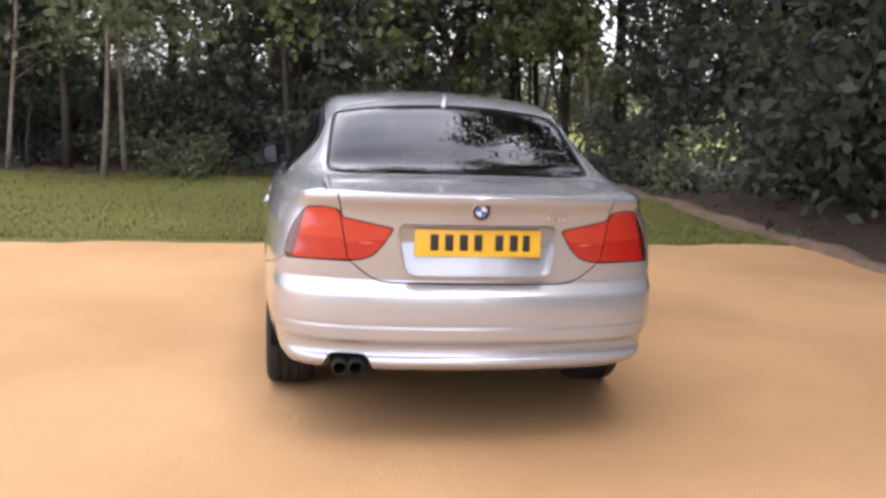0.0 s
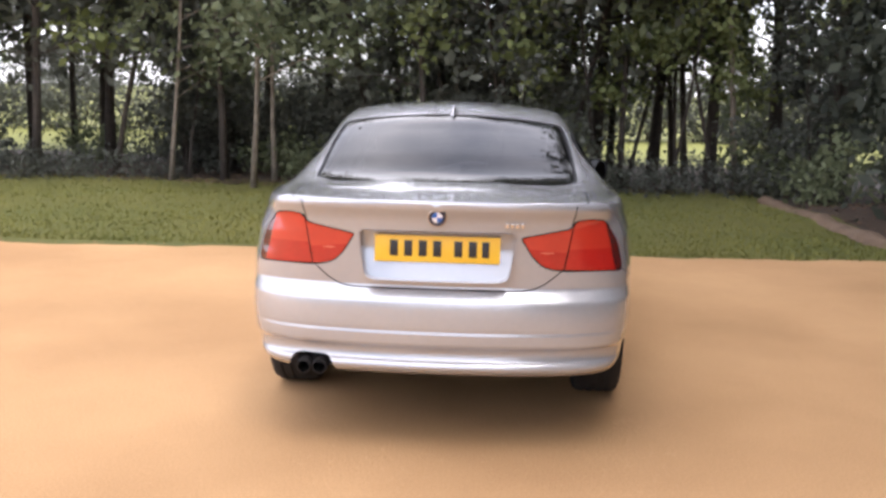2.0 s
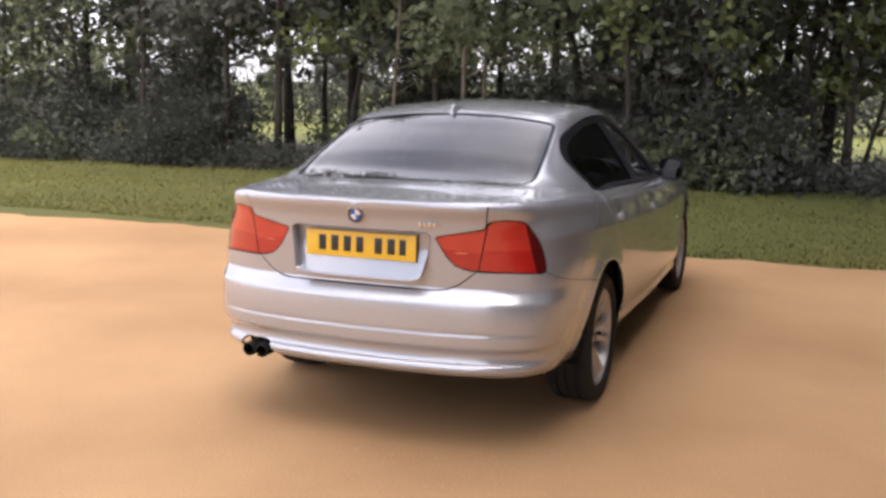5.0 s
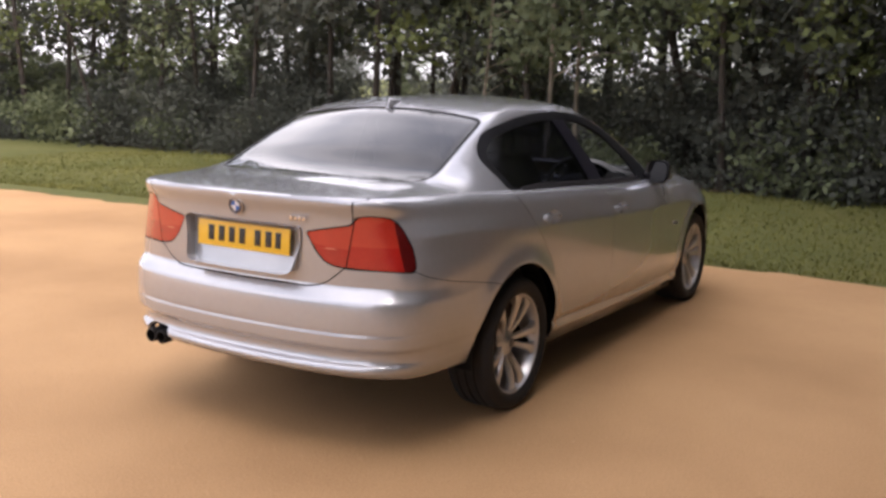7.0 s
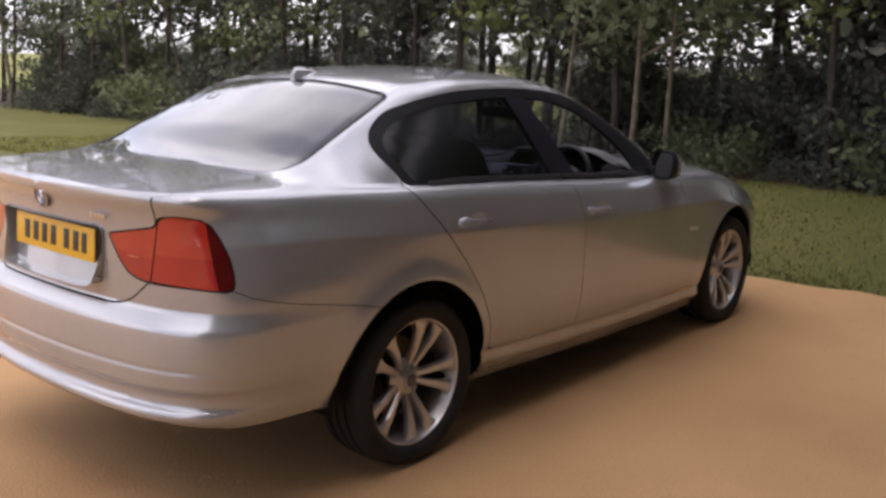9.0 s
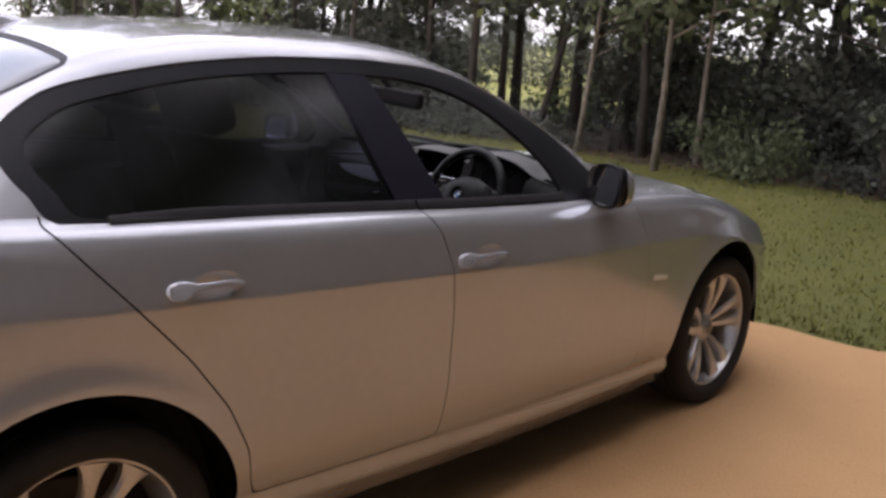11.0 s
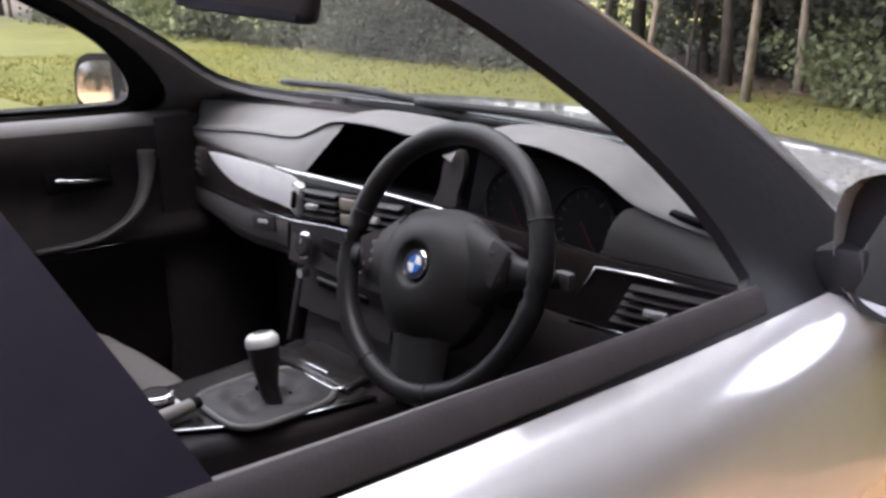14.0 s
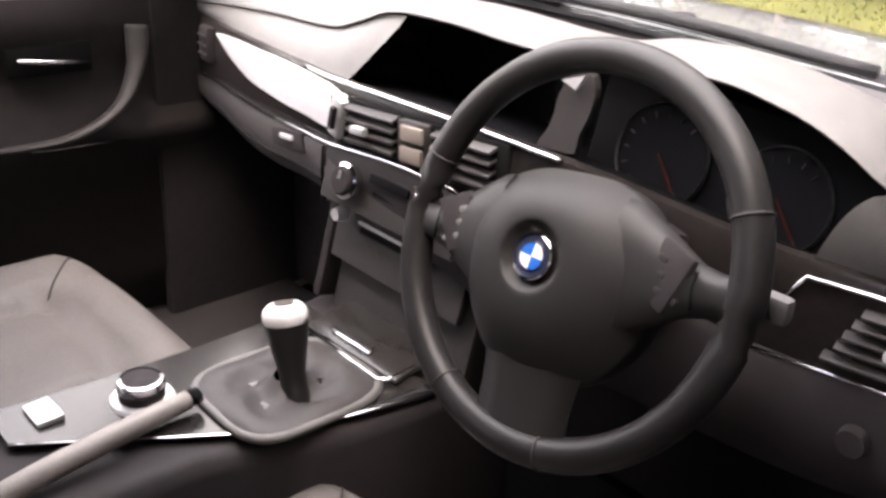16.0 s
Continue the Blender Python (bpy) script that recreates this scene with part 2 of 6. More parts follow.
class Sheet:
    """A sheet of faces that can be cut along outlines; every face carries the name of its panel."""

    def __init__(self, verts, faces, name):
        self.v, self.f, self.name = [tuple(v) for v in verts], [tuple(f) for f in faces], [name] * len(faces)

    def cut(self, field, name, only, level=0.0):
        val = list(field(np.array(self.v)) - level)
        made, nf, nn = {}, [], []

        def cross(a, b):
            k = (min(a, b), max(a, b))
            if k not in made:
                t = val[a] / (val[a] - val[b])
                made[k] = len(self.v)
                self.v.append(tuple(p + (q - p) * t for p, q in zip(self.v[a], self.v[b])))
                val.append(0.0)
            return made[k]
        for f, lab in zip(self.f, self.name):
            if lab not in only:
                nf.append(f), nn.append(lab)
                continue
            neg = [val[i] < 0 for i in f]
            if all(neg):
                nf.append(f), nn.append(name)
            elif not any(neg):
                nf.append(f), nn.append(lab)
            else:
                ins, out = [], []
                for k, a in enumerate(f):
                    b = f[(k + 1) % len(f)]
                    (ins if neg[k] else out).append(a)
                    if neg[k] != neg[(k + 1) % len(f)]:
                        c = cross(a, b)
                        ins.append(c), out.append(c)
                if len(ins) > 2:
                    nf.append(tuple(ins)), nn.append(name)
                if len(out) > 2:
                    nf.append(tuple(out)), nn.append(lab)
        self.f, self.name = nf, nn

    def panel(self, field, name, only, gap=0.004):
        """Cuts out a panel with a shut line round it."""
        self.cut(field, name, only, -gap / 2)
        self.cut(field, "gap", only, gap / 2)

    def piece(self, names, sides=(1, -1), inset=0.0, lip=0.012):
        bm = bmesh.new()
        for s in sides:
            idx = {}
            for f, lab in zip(self.f, self.name):
                if lab not in names:
                    continue
                vs = []
                for i in f:
                    if i not in idx:
                        x, y, z = self.v[i][:3]
                        idx[i] = bm.verts.new((x * s, y, z))
                    vs.append(idx[i])
                vs = vs if s > 0 else vs[::-1]
                try:
                    bm.faces.new(vs)
                except ValueError:
                    pass
        bmesh.ops.remove_doubles(bm, verts=bm.verts, dist=2e-4)
        bm.normal_update()
        normal = {v: v.normal.copy() for v in bm.verts}
        if inset:
            for v in bm.verts:
                v.co -= normal[v] * inset
        if lip:
            rim = [e for e in bm.edges if e.is_boundary]
            r = bmesh.ops.extrude_edge_only(bm, edges=rim)
            for e in rim:
                e.smooth = False
            moved = [v for v in r["geom"] if isinstance(v, bmesh.types.BMVert)]
            near = {}
            for e in bm.edges:
                a, b = e.verts
                for p, q in ((a, b), (b, a)):
                    if p not in normal and q in normal:
                        near[p] = q
            for v in moved:
                if v in near:
                    v.co -= normal[near[v]] * lip
        return bm

# ---- the car: body shell ----
REAR_HUB, FRONT_HUB, HUB_Z = 0.0, 2.725, 0.315
PLAN = [(0, -0.985), (0.20, -0.980), (0.40, -0.962), (0.58, -0.928), (0.712, -0.872), (0.786, -0.800), (0.826, -0.700), (0.849, -0.55), (0.868, -0.30), (0.880, 0.1), (0.892, 0.7), (0.897, 1.3), (0.893, 2.0), (0.878, 2.6), (0.853, 2.95), (0.795, 3.22), (0.69, 3.38), (0.50, 3.47), (0.25, 3.522), (0, 3.535)]
sill_z = pchip([(-1, 0.325), (-0.45, 0.325), (-0.2, 0.28), (0.2, 0.225), (0.4, 0.215), (2.2, 0.165), (2.6, 0.18), (3, 0.2), (3.54, 0.21)])
shoulder_z = pchip([(-1, 1.050), (-0.9, 1.050), (-0.5, 1.046), (-0.05, 1.024), (0.7, 0.984), (1.53, 0.936), (2.1, 0.922), (2.4, 0.905), (2.6, 0.872), (2.8, 0.825), (3.0, 0.765), (3.3, 0.675), (3.54, 0.60)])
side_in = pchip([(0, 0.090), (0.05, 0.062), (0.125, 0.030), (0.155, 0.035), (0.20, 0.022), (0.28, 0.007), (0.37, 0.000), (0.52, -0.003), (0.70, -0.0062), (0.795, -0.0075), (0.804, -0.0073), (0.815, -0.0055), (0.85, 0.0002), (0.89, 0.0075), (0.945, 0.0175), (0.975, 0.026), (1, 0.043)])
rear_in = pchip([(0.2, 0.09), (0.325, 0.060), (0.342, 0.025), (0.368, 0.004), (0.384, 0.006), (0.396, 0.026), (0.438, 0.034), (0.450, 0.020), (0.464, 0.001), (0.516, 0), (0.521, 0.003), (0.526, 0.0035), (0.532, 0.0022), (0.60, 0.006), (0.640, 0.011), (0.650, 0.015), (0.660, 0.026), (0.690, 0.056), (0.702, 0.064), (0.80, 0.062), (0.90, 0.060), (0.98, 0.053), (1.018, 0.033), (1.040, 0.024), (1.06, 0.034)])
front_in = pchip([(0.2, 0.06), (0.35, 0.0), (0.5, 0.0), (0.6, 0.02), (0.7, 0.06), (0.95, 0.2)])
roof_z = pchip([(-0.96, 1.058), (-0.7, 1.083), (-0.50, 1.094), (-0.40, 1.122), (-0.2, 1.222), (0, 1.316), (0.14, 1.378), (0.25, 1.409), (0.45, 1.435), (0.75, 1.447), (1.05, 1.440), (1.30, 1.405), (1.55, 1.292), (1.85, 1.115), (2.05, 1.004), (2.15, 0.985), (2.4, 0.972), (2.6, 0.945), (3.0, 0.855), (3.3, 0.75), (3.54, 0.62)])
rail_x = pchip([(-0.96, 0.52), (-0.7, 0.59), (-0.5, 0.612), (-0.3, 0.602), (0, 0.584), (0.15, 0.573), (0.5, 0.568), (1.0, 0.565), (1.25, 0.568), (1.5, 0.605), (1.8, 0.672), (2.05, 0.715), (2.3, 0.69), (3.0, 0.58), (3.54, 0.4)])
rail_z = pchip([(-0.96, 1.055), (-0.7, 1.074), (-0.5, 1.082), (-0.35, 1.118), (-0.2, 1.190), (0, 1.284), (0.15, 1.344), (0.3, 1.380), (0.55, 1.405), (0.9, 1.407), (1.15, 1.388), (1.35, 1.338), (1.55, 1.256), (1.8, 1.118), (2.0, 0.998), (2.12, 0.962), (2.4, 0.945), (2.6, 0.910), (3.0, 0.805), (3.3, 0.705), (3.54, 0.61)])
ROWS_LOW = sorted({round(k / 44, 4) for k in range(45) if k != 35} | {0.788, 0.7955, 0.804, 0.815} | {round((z - 0.325) / 0.725, 4) for z in (0.366, 0.388, 0.398, 0.448, 0.466, 0.516, 0.521, 0.526, 0.532, 0.640, 0.650, 0.660, 0.690, 0.702)})


def plan_columns(step=0.024):
    line = np.array(smooth_line(PLAN, 24))
    arc = np.concatenate([[0], np.cumsum(np.hypot(*np.diff(line, axis=0).T))])
    n = int(arc[-1] / step)
    s = np.linspace(0, arc[-1], n)
    x, y = np.interp(s, arc, line[:, 0]), np.interp(s, arc, line[:, 1])
    tx, ty = np.gradient(x), np.gradient(y)
    k = np.hypot(tx, ty)
    nx, ny = ty / k, -tx / k
    nx[0], ny[0], nx[-1], ny[-1] = 0, -1, 0, 1
    return s, x, y, nx, ny


def section(xs, ys, zs):
    """Half a cross-section from the shoulder to the middle of the car."""
    f = min(1.0, xs / 0.45)
    xr = min(float(rail_x(ys)), xs * 0.80)
    zr = zs + (float(rail_z(ys)) - zs) * f
    zc = zs + (float(roof_z(ys)) - zs) * f
    s, c = np.array((xs, zs)), np.array((0, zc))
    b = np.array((xs - 0.030 * f, zs + 0.012 * f))
    r = np.array((xr, zr))
    d1, d2 = r - b, np.array((0, zc)) - r
    k1, k2 = 0.16, 0.12
    r1, r2 = r - d1 * k1, r + d2 * k2
    out = [s + (b - s) * t for t in (0, 0.5)]
    bulge = np.array((d1[1], -d1[0])) * 0.025
    for k in range(13):
        t = k / 13
        out.append(b + (r1 - b) * t + bulge * 4 * t * (1 - t) * 0.6)
    for k in range(5):
        t = k / 5
        out.append(r1 * (1 - t) ** 2 + 2 * r * t * (1 - t) + r2 * t * t)
    for k in range(15):
        t = k / 14
        p = r2 + (c - r2) * t
        p[1] = r2[1] + (zc - r2[1]) * (1 - (1 - t) ** 2)
        out.append(p)
    return out


def arch_y(hub):
    return hub - (0.028 if hub > 1 else 0.018)


def shell():
    s, px, py, nx, ny = plan_columns()
    verts, faces = [], []
    low, top = len(ROWS_LOW), 35
    rows = low + top - 1
    for i in range(len(s)):
        column = []
        zb, zt = float(sill_z(py[i])), float(shoulder_z(py[i]))
        for w in ROWS_LOW:
            z = zb + w * (zt - zb)
            side = float(side_in(w))
            side += 0.055 * min(1.0, max(0.0, (w - 0.48) / 0.42)) ** 1.3 * min(1.0, max(0.0, (0.10 - py[i]) / 0.85)) ** 1.2
            tail = min(1.0, max(0.0, (-0.30 - py[i]) / 0.12))
            side += (0.05 * (1 - min(1.0, w / 0.35)) ** 1.6 - side) * tail * (1.0 if w < 0.5 else max(0.0, 1 - (w - 0.5) / 0.2))
            for hub in (REAR_HUB, FRONT_HUB):
                d = math.hypot(py[i] - arch_y(hub), z - HUB_Z)
                side -= 0.010 * math.exp(-((d - 0.388) / 0.05) ** 2)
            back, fore = max(0.0, -ny[i]), max(0.0, ny[i])
            off = side * abs(nx[i]) ** 1.5 + float(rear_in(z)) * back ** 1.2 + float(front_in(z)) * fore ** 1.2
            column.append((px[i] - nx[i] * off, py[i] - ny[i] * off, z, s[i], w))
        xs, ys, zs = column[-1][:3]
        for k, p in enumerate(section(max(xs, 0.0), ys, zs)):
            if k:
                column.append((p[0], ys, p[1], s[i], 1 + k))
        verts += column
    n = len(verts) // len(s)
    for i in range(len(s) - 1):
        for j in range(n - 1):
            a, b = i * n + j, (i + 1) * n + j
            faces.append((a, b, b + 1, a + 1))
    return Sheet(verts, faces, "body")


sheet = shell()
UP = 1.0001


def low(fn):
    return lambda v: np.where(v[:, 4] <= UP, fn(v), 1.0)


def door(outline):
    return lambda v: np.where(v[:, 4] <= 4.01, inside(v[:, 1], v[:, 2], outline), 1.0)


def closed(points, steps=6):
    return smooth_line(points, steps, True)


def arch(hub):  # the opening sits a little behind the wheel
    return low(lambda v: np.where(np.abs(v[:, 1] - hub) < 0.6, np.hypot(v[:, 1] - arch_y(hub), v[:, 2] - HUB_Z) - 0.388, 1.0))


for hub in (REAR_HUB, FRONT_HUB):
    sheet.cut(arch(hub), "none", ("body",))

# tail lamps
LAMP = [(0.352, 0.914), (0.46, 0.934), (0.574, 0.954), (0.586, 0.984), (0.66, 0.992), (0.745, 0.985), (0.795, 0.965), (0.832, 0.925), (0.861, 0.872), (0.873, 0.825), (0.873, 0.787), (0.861, 0.770), (0.80, 0.773), (0.66, 0.776), (0.50, 0.780), (0.445, 0.795), (0.40, 0.838)]
lamp_field = low(lambda v: np.where(v[:, 1] < 0, inside(v[:, 3], v[:, 2], LAMP), 1.0))
sheet.panel(lamp_field, "lamp_outer", ("body",), 0.006)
sheet.cut(lambda v: v[:, 3] - (0.535 + (v[:, 2] - 0.775) * 0.21) - 0.003, "lamp_inner", ("lamp_outer",))
sheet.cut(lambda v: v[:, 3] - (0.535 + (v[:, 2] - 0.775) * 0.21) - 0.009, "gap", ("lamp_outer",))
sheet.cut(lambda v: -(v[:, 2] - 0.872 + 0.10 * (v[:, 3] - 0.35)), "lamp_inner_top", ("lamp_inner",))
sheet.cut(lambda v: np.abs(v[:, 2] - 0.864 + 0.10 * (v[:, 3] - 0.35)) - 0.0035, "lamp_strip", ("lamp_inner",))
sheet.cut(lambda v: 0.800 - v[:, 3] - 0.25 * (v[:, 2] - 0.85), "lamp_side", ("lamp_outer",))
sheet.cut(lambda v: -(v[:, 2] - 0.868), "lamp_outer_top", ("lamp_outer",))

# boot lid with the recess for the plate
LID = [(-0.2, 0.692), (0.36, 0.692), (0.42, 0.701), (0.462, 0.722), (0.505, 0.755), (0.533, 0.777), (0.575, 0.975), (0.60, 1.2), (-0.2, 1.2)]
LID_TOP = [(-0.2, -1.2), (0.60, -1.2), (0.615, -0.85), (0.63, -0.62), (0.62, -0.52), (0.56, -0.492), (0.3, -0.503), (-0.2, -0.507)]
sheet.panel(lambda v: np.where(v[:, 1] > 0, 1.0, np.where(v[:, 4] <= UP, inside(v[:, 3], v[:, 2], LID), inside(v[:, 0], v[:, 1], LID_TOP))), "boot_lid", ("body",), 0.006)
RECESS = [(-0.4, 0.934), (0.318, 0.934), (0.329, 0.925), (0.322, 0.85), (0.300, 0.755), (0.285, 0.738), (0.25, 0.732), (-0.4, 0.730)]
sheet.cut(low(lambda v: np.where(v[:, 1] < 0, inside(v[:, 3], v[:, 2], RECESS), 1.0)), "recess", ("boot_lid",))

# bumper, doors, bonnet
seam_z = pchip([(0, 0.774), (0.86, 0.774), (0.93, 0.748), (1.40, 0.650), (1.6, 0.6)])
sheet.panel(low(lambda v: np.where(v[:, 1] < -0.1, v[:, 2] - seam_z(v[:, 3]), 1.0)), "rear_bumper", ("body",), 0.003)
EXHAUST_CUT = closed([(0.425, 0.30), (0.432, 0.375), (0.455, 0.398), (0.52, 0.402), (0.585, 0.398), (0.612, 0.375), (0.62, 0.30)], 4)
sheet.cut(low(lambda v: np.where(v[:, 1] < -0.5, inside(v[:, 0], v[:, 2], EXHAUST_CUT), 1.0)), "exhaust_cut", ("rear_bumper",))
sheet.panel(low(lambda v: np.where(v[:, 1] > 3.0, np.maximum(v[:, 2] - 0.60, 3.02 - v[:, 1]), 1.0)), "front_bumper", ("body",), 0.004)
REAR_DOOR = [(-0.035, 1.3), (-0.035, 1.03), (0.03, 0.955), (0.13, 0.845), (0.235, 0.73), (0.33, 0.60), (0.385, 0.48), (0.402, 0.385), (0.42, 0.345), (1.033, 0.325), (1.044, 0.50), (1.045, 0.70), (1.034, 0.825), (1.005, 0.92), (0.962, 0.985), (0.955, 1.3)]
FRONT_DOOR = [(0.955, 1.3), (0.962, 0.985), (1.005, 0.92), (1.034, 0.825), (1.045, 0.70), (1.044, 0.50), (1.033, 0.322), (2.03, 0.262), (2.06, 0.30), (2.075, 0.45), (2.06, 0.70), (2.00, 0.87), (1.93, 1.0), (1.9, 1.3)]
sheet.panel(door(REAR_DOOR), "rear_door", ("body",), 0.0045)
sheet.panel(door(FRONT_DOOR), "front_door", ("body",), 0.0014)
BONNET = [(-0.2, 2.17), (0.45, 2.15), (0.62, 2.08), (0.70, 2.07), (0.705, 2.4), (0.66, 3.0), (0.55, 3.33), (0.2, 3.43), (-0.2, 3.44)]
sheet.panel(lambda v: np.where(v[:, 4] > UP, inside(v[:, 0], v[:, 1], BONNET), 1.0), "bonnet", ("body",), 0.006)

# glass and its frames
SIDE_GLASS = closed([(0.020, 1.034), (-0.035, 1.09), (-0.062, 1.140), (-0.058, 1.185), (0.0, 1.236), (0.12, 1.288), (0.42, 1.338), (0.74, 1.356), (1.06, 1.348), (1.31, 1.318), (1.50, 1.252), (1.66, 1.166), (1.79, 1.072), (1.86, 0.995), (1.84, 0.953), (1.70, 0.948), (1.2, 0.972), (0.7, 1.001), (0.3, 1.024)], 5)
OPENING = closed([(0.060, 1.040), (0.015, 1.09), (-0.015, 1.140), (-0.012, 1.180), (0.04, 1.222), (0.14, 1.262), (0.42, 1.310), (0.74, 1.327), (1.04, 1.317), (1.24, 1.284), (1.38, 1.234), (1.505, 1.152), (1.585, 1.075), (1.625, 1.000), (1.59, 0.972), (1.2, 0.990), (0.7, 1.018), (0.3, 1.040)], 5)
SAIL = closed([(1.20, 0.955), (1.20, 1.15), (1.40, 1.226), (1.55, 1.15), (1.68, 1.066), (1.79, 0.992), (1.815, 0.955), (1.78, 0.938), (1.5, 0.942)], 4)
in_side = lambda poly: (lambda v: np.where((v[:, 4] > 2.5) & (v[:, 4] < 20.5), inside(v[:, 1], v[:, 2], poly), 1.0))
sheet.cut(in_side(SIDE_GLASS), "frame", ("body", "rear_door", "front_door", "gap"), 0.008)
sheet.cut(in_side(OPENING), "side_glass", ("frame",))
sheet.cut(in_side(SAIL), "sail", ("frame",))
QUARTER = closed([(1.10, 0.990), (1.10, 1.310), (1.24, 1.298), (1.42, 1.245), (1.58, 1.172), (1.69, 1.110), (1.765, 1.035), (1.785, 0.985), (1.74, 0.968), (1.4, 0.975)], 4)
sheet.cut(in_side(QUARTER), "quarter", ("frame", "sail"))
PILLAR = [(0.928, 0.9), (0.782, 1.4), (0.905, 1.4), (1.125, 0.9)]
sheet.cut(lambda v: inside(v[:, 1], v[:, 2], PILLAR), "pillar", ("side_glass",))
sheet.cut(lambda v: v[:, 1] - 0.90, "rear_side_glass", ("side_glass",))
REAR_WINDOW = closed([(-0.3, -0.488), (0.0, -0.488), (0.3, -0.482), (0.48, -0.466), (0.566, -0.43), (0.600, -0.37), (0.593, -0.2), (0.574, 0.0), (0.560, 0.10), (0.542, 0.140), (0.45, 0.152), (0.2, 0.160), (0, 0.161), (-0.3, 0.161)], 4)
SCREEN = closed([(-0.3, 2.085), (0, 2.085), (0.3, 2.075), (0.52, 2.035), (0.625, 1.99), (0.665, 1.93), (0.645, 1.80), (0.60, 1.60), (0.56, 1.45), (0.53, 1.385), (0.49, 1.352), (0.3, 1.338), (0, 1.332), (-0.3, 1.332)], 4)
over = lambda poly: (lambda v: np.where(v[:, 4] > 16.5, inside(v[:, 0], v[:, 1], poly), 1.0))
sheet.cut(over(REAR_WINDOW), "window_band", ("body",), 0.006)
sheet.cut(over(REAR_WINDOW), "rear_window", ("window_band",), -0.010)
sheet.cut(over(SCREEN), "screen_band", ("body",), 0.004)
sheet.cut(over(SCREEN), "windscreen", ("screen_band",), -0.012)

car = thing("car", "silver four-door saloon car parked on a sandy gravel yard", "car")
part("body", sheet.piece(("body",), lip=0.003), SILVER, car, "silver metallic roof, wings and sills")
part("boot_lid", sheet.piece(("boot_lid",)), SILVER, car, "silver boot lid with a lip along its edge")
recess = sheet.piece(("recess",), lip=-0.045)
for v in recess.verts:
    v.co.y += 0.036 * min(1.0, max(0.0, (v.co.z - 0.722) / 0.13))
part("plate_recess", recess, SILVER, car)
part("rear_bumper", sheet.piece(("rear_bumper",)), SILVER, car, "silver painted bumper with two moulded ridges")
part("bumper_corner", sheet.piece(("exhaust_cut",), (1,)), SILVER, car)
part("exhaust_surround", sheet.piece(("exhaust_cut",), (-1,), 0.05, 0), GAP, car)
part("front_bumper", sheet.piece(("front_bumper",)), SILVER, car)
part("bonnet", sheet.piece(("bonnet",)), SILVER, car)
part("panel_gap", sheet.piece(("gap",), inset=0.0025, lip=0), GAP, car, "dark shut lines between the panels")


def hollow(bm, y, z, long, tall, deep):
    """Presses the shallow bowl behind a door handle into a door skin."""
    def far(v):
        return ((v.co.y - y) / long) ** 2 + ((v.co.z - z) / tall) ** 2
    for cuts in (2, 1):
        near = {e for f in bm.faces if any(far(v) < 1.7 for v in f.verts) for e in f.edges}
        bmesh.ops.subdivide_edges(bm, edges=list(near), cuts=cuts, use_grid_fill=True)
    for v in bm.verts:
        d = far(v)
        if d < 1:
            v.co.x -= math.copysign(deep * (1 - d) ** 1.5, v.co.x)
    return bm


for side in (1, -1):
    part("rear_door", hollow(sheet.piece(("rear_door",), (side,), 0, 0.003), 0.300, 0.885, 0.073, 0.032, 0.010), SILVER, car)
    part("front_door", hollow(sheet.piece(("front_door",), (side,), 0, 0.003), 1.185, 0.838, 0.078, 0.034, 0.010), SILVER, car)
    part("window_frame", sheet.piece(("frame", "sail") + (("quarter",) if side > 0 else ()), (side,), 0.003), BLACK_TRIM, car, "black window surround")
    part("door_pillar", sheet.piece(("pillar",), (side,), 0.004), PILLAR_BLACK, car, "glossy black pillar between the door windows")
    part("rear_door_window", sheet.piece(("rear_side_glass",), (side,), 0.007, 0.004), TINTED, car, "dark tinted glass")
    if side < 0:
        part("front_door_window", sheet.piece(("side_glass", "quarter"), (side,), 0.007, 0.004), DOOR_GLASS, car, "lightly tinted glass").visible_shadow = False
    lamp = part("tail_lamp", sheet.piece(("lamp_outer",), (side,), 0.001), RED_LENS, car, "red rear lamp cluster in the wing")
    part("indicator_lens", sheet.piece(("lamp_outer_top",), (side,), 0.001), ORANGE_LENS, lamp, "paler red upper lens")
    part("side_lens", sheet.piece(("lamp_side",), (side,), 0.001), DEEP_LENS, lamp, "deep red wrap-round lens")
    lid_lamp = part("lid_lamp", sheet.piece(("lamp_inner",), (side,), 0.001), RED_LENS, car, "red lamp in the boot lid")
    part("reflector_strip", sheet.piece(("lamp_strip",), (side,), 0.001), PALE_LENS, lid_lamp, "pale strip across the lamp")
    part("reversing_lens", sheet.piece(("lamp_inner_top",), (side,), 0.001), ORANGE_LENS, lid_lamp, "paler upper lens")
part("rear_window", sheet.piece(("rear_window",), (1, -1), 0.005, 0.004), REAR_GLASS, car, "sloping dark rear glass that mirrors the sky")
part("rear_window_seal", sheet.piece(("window_band",), (1, -1), 0.003), BLACK_TRIM, car)
part("windscreen", sheet.piece(("windscreen",), (1, -1), 0.005, 0.004), CLEAR, car, "clear raked windscreen").visible_shadow = False
part("windscreen_seal", sheet.piece(("screen_band",), (1, -1), 0.003), BLACK_TRIM, car)


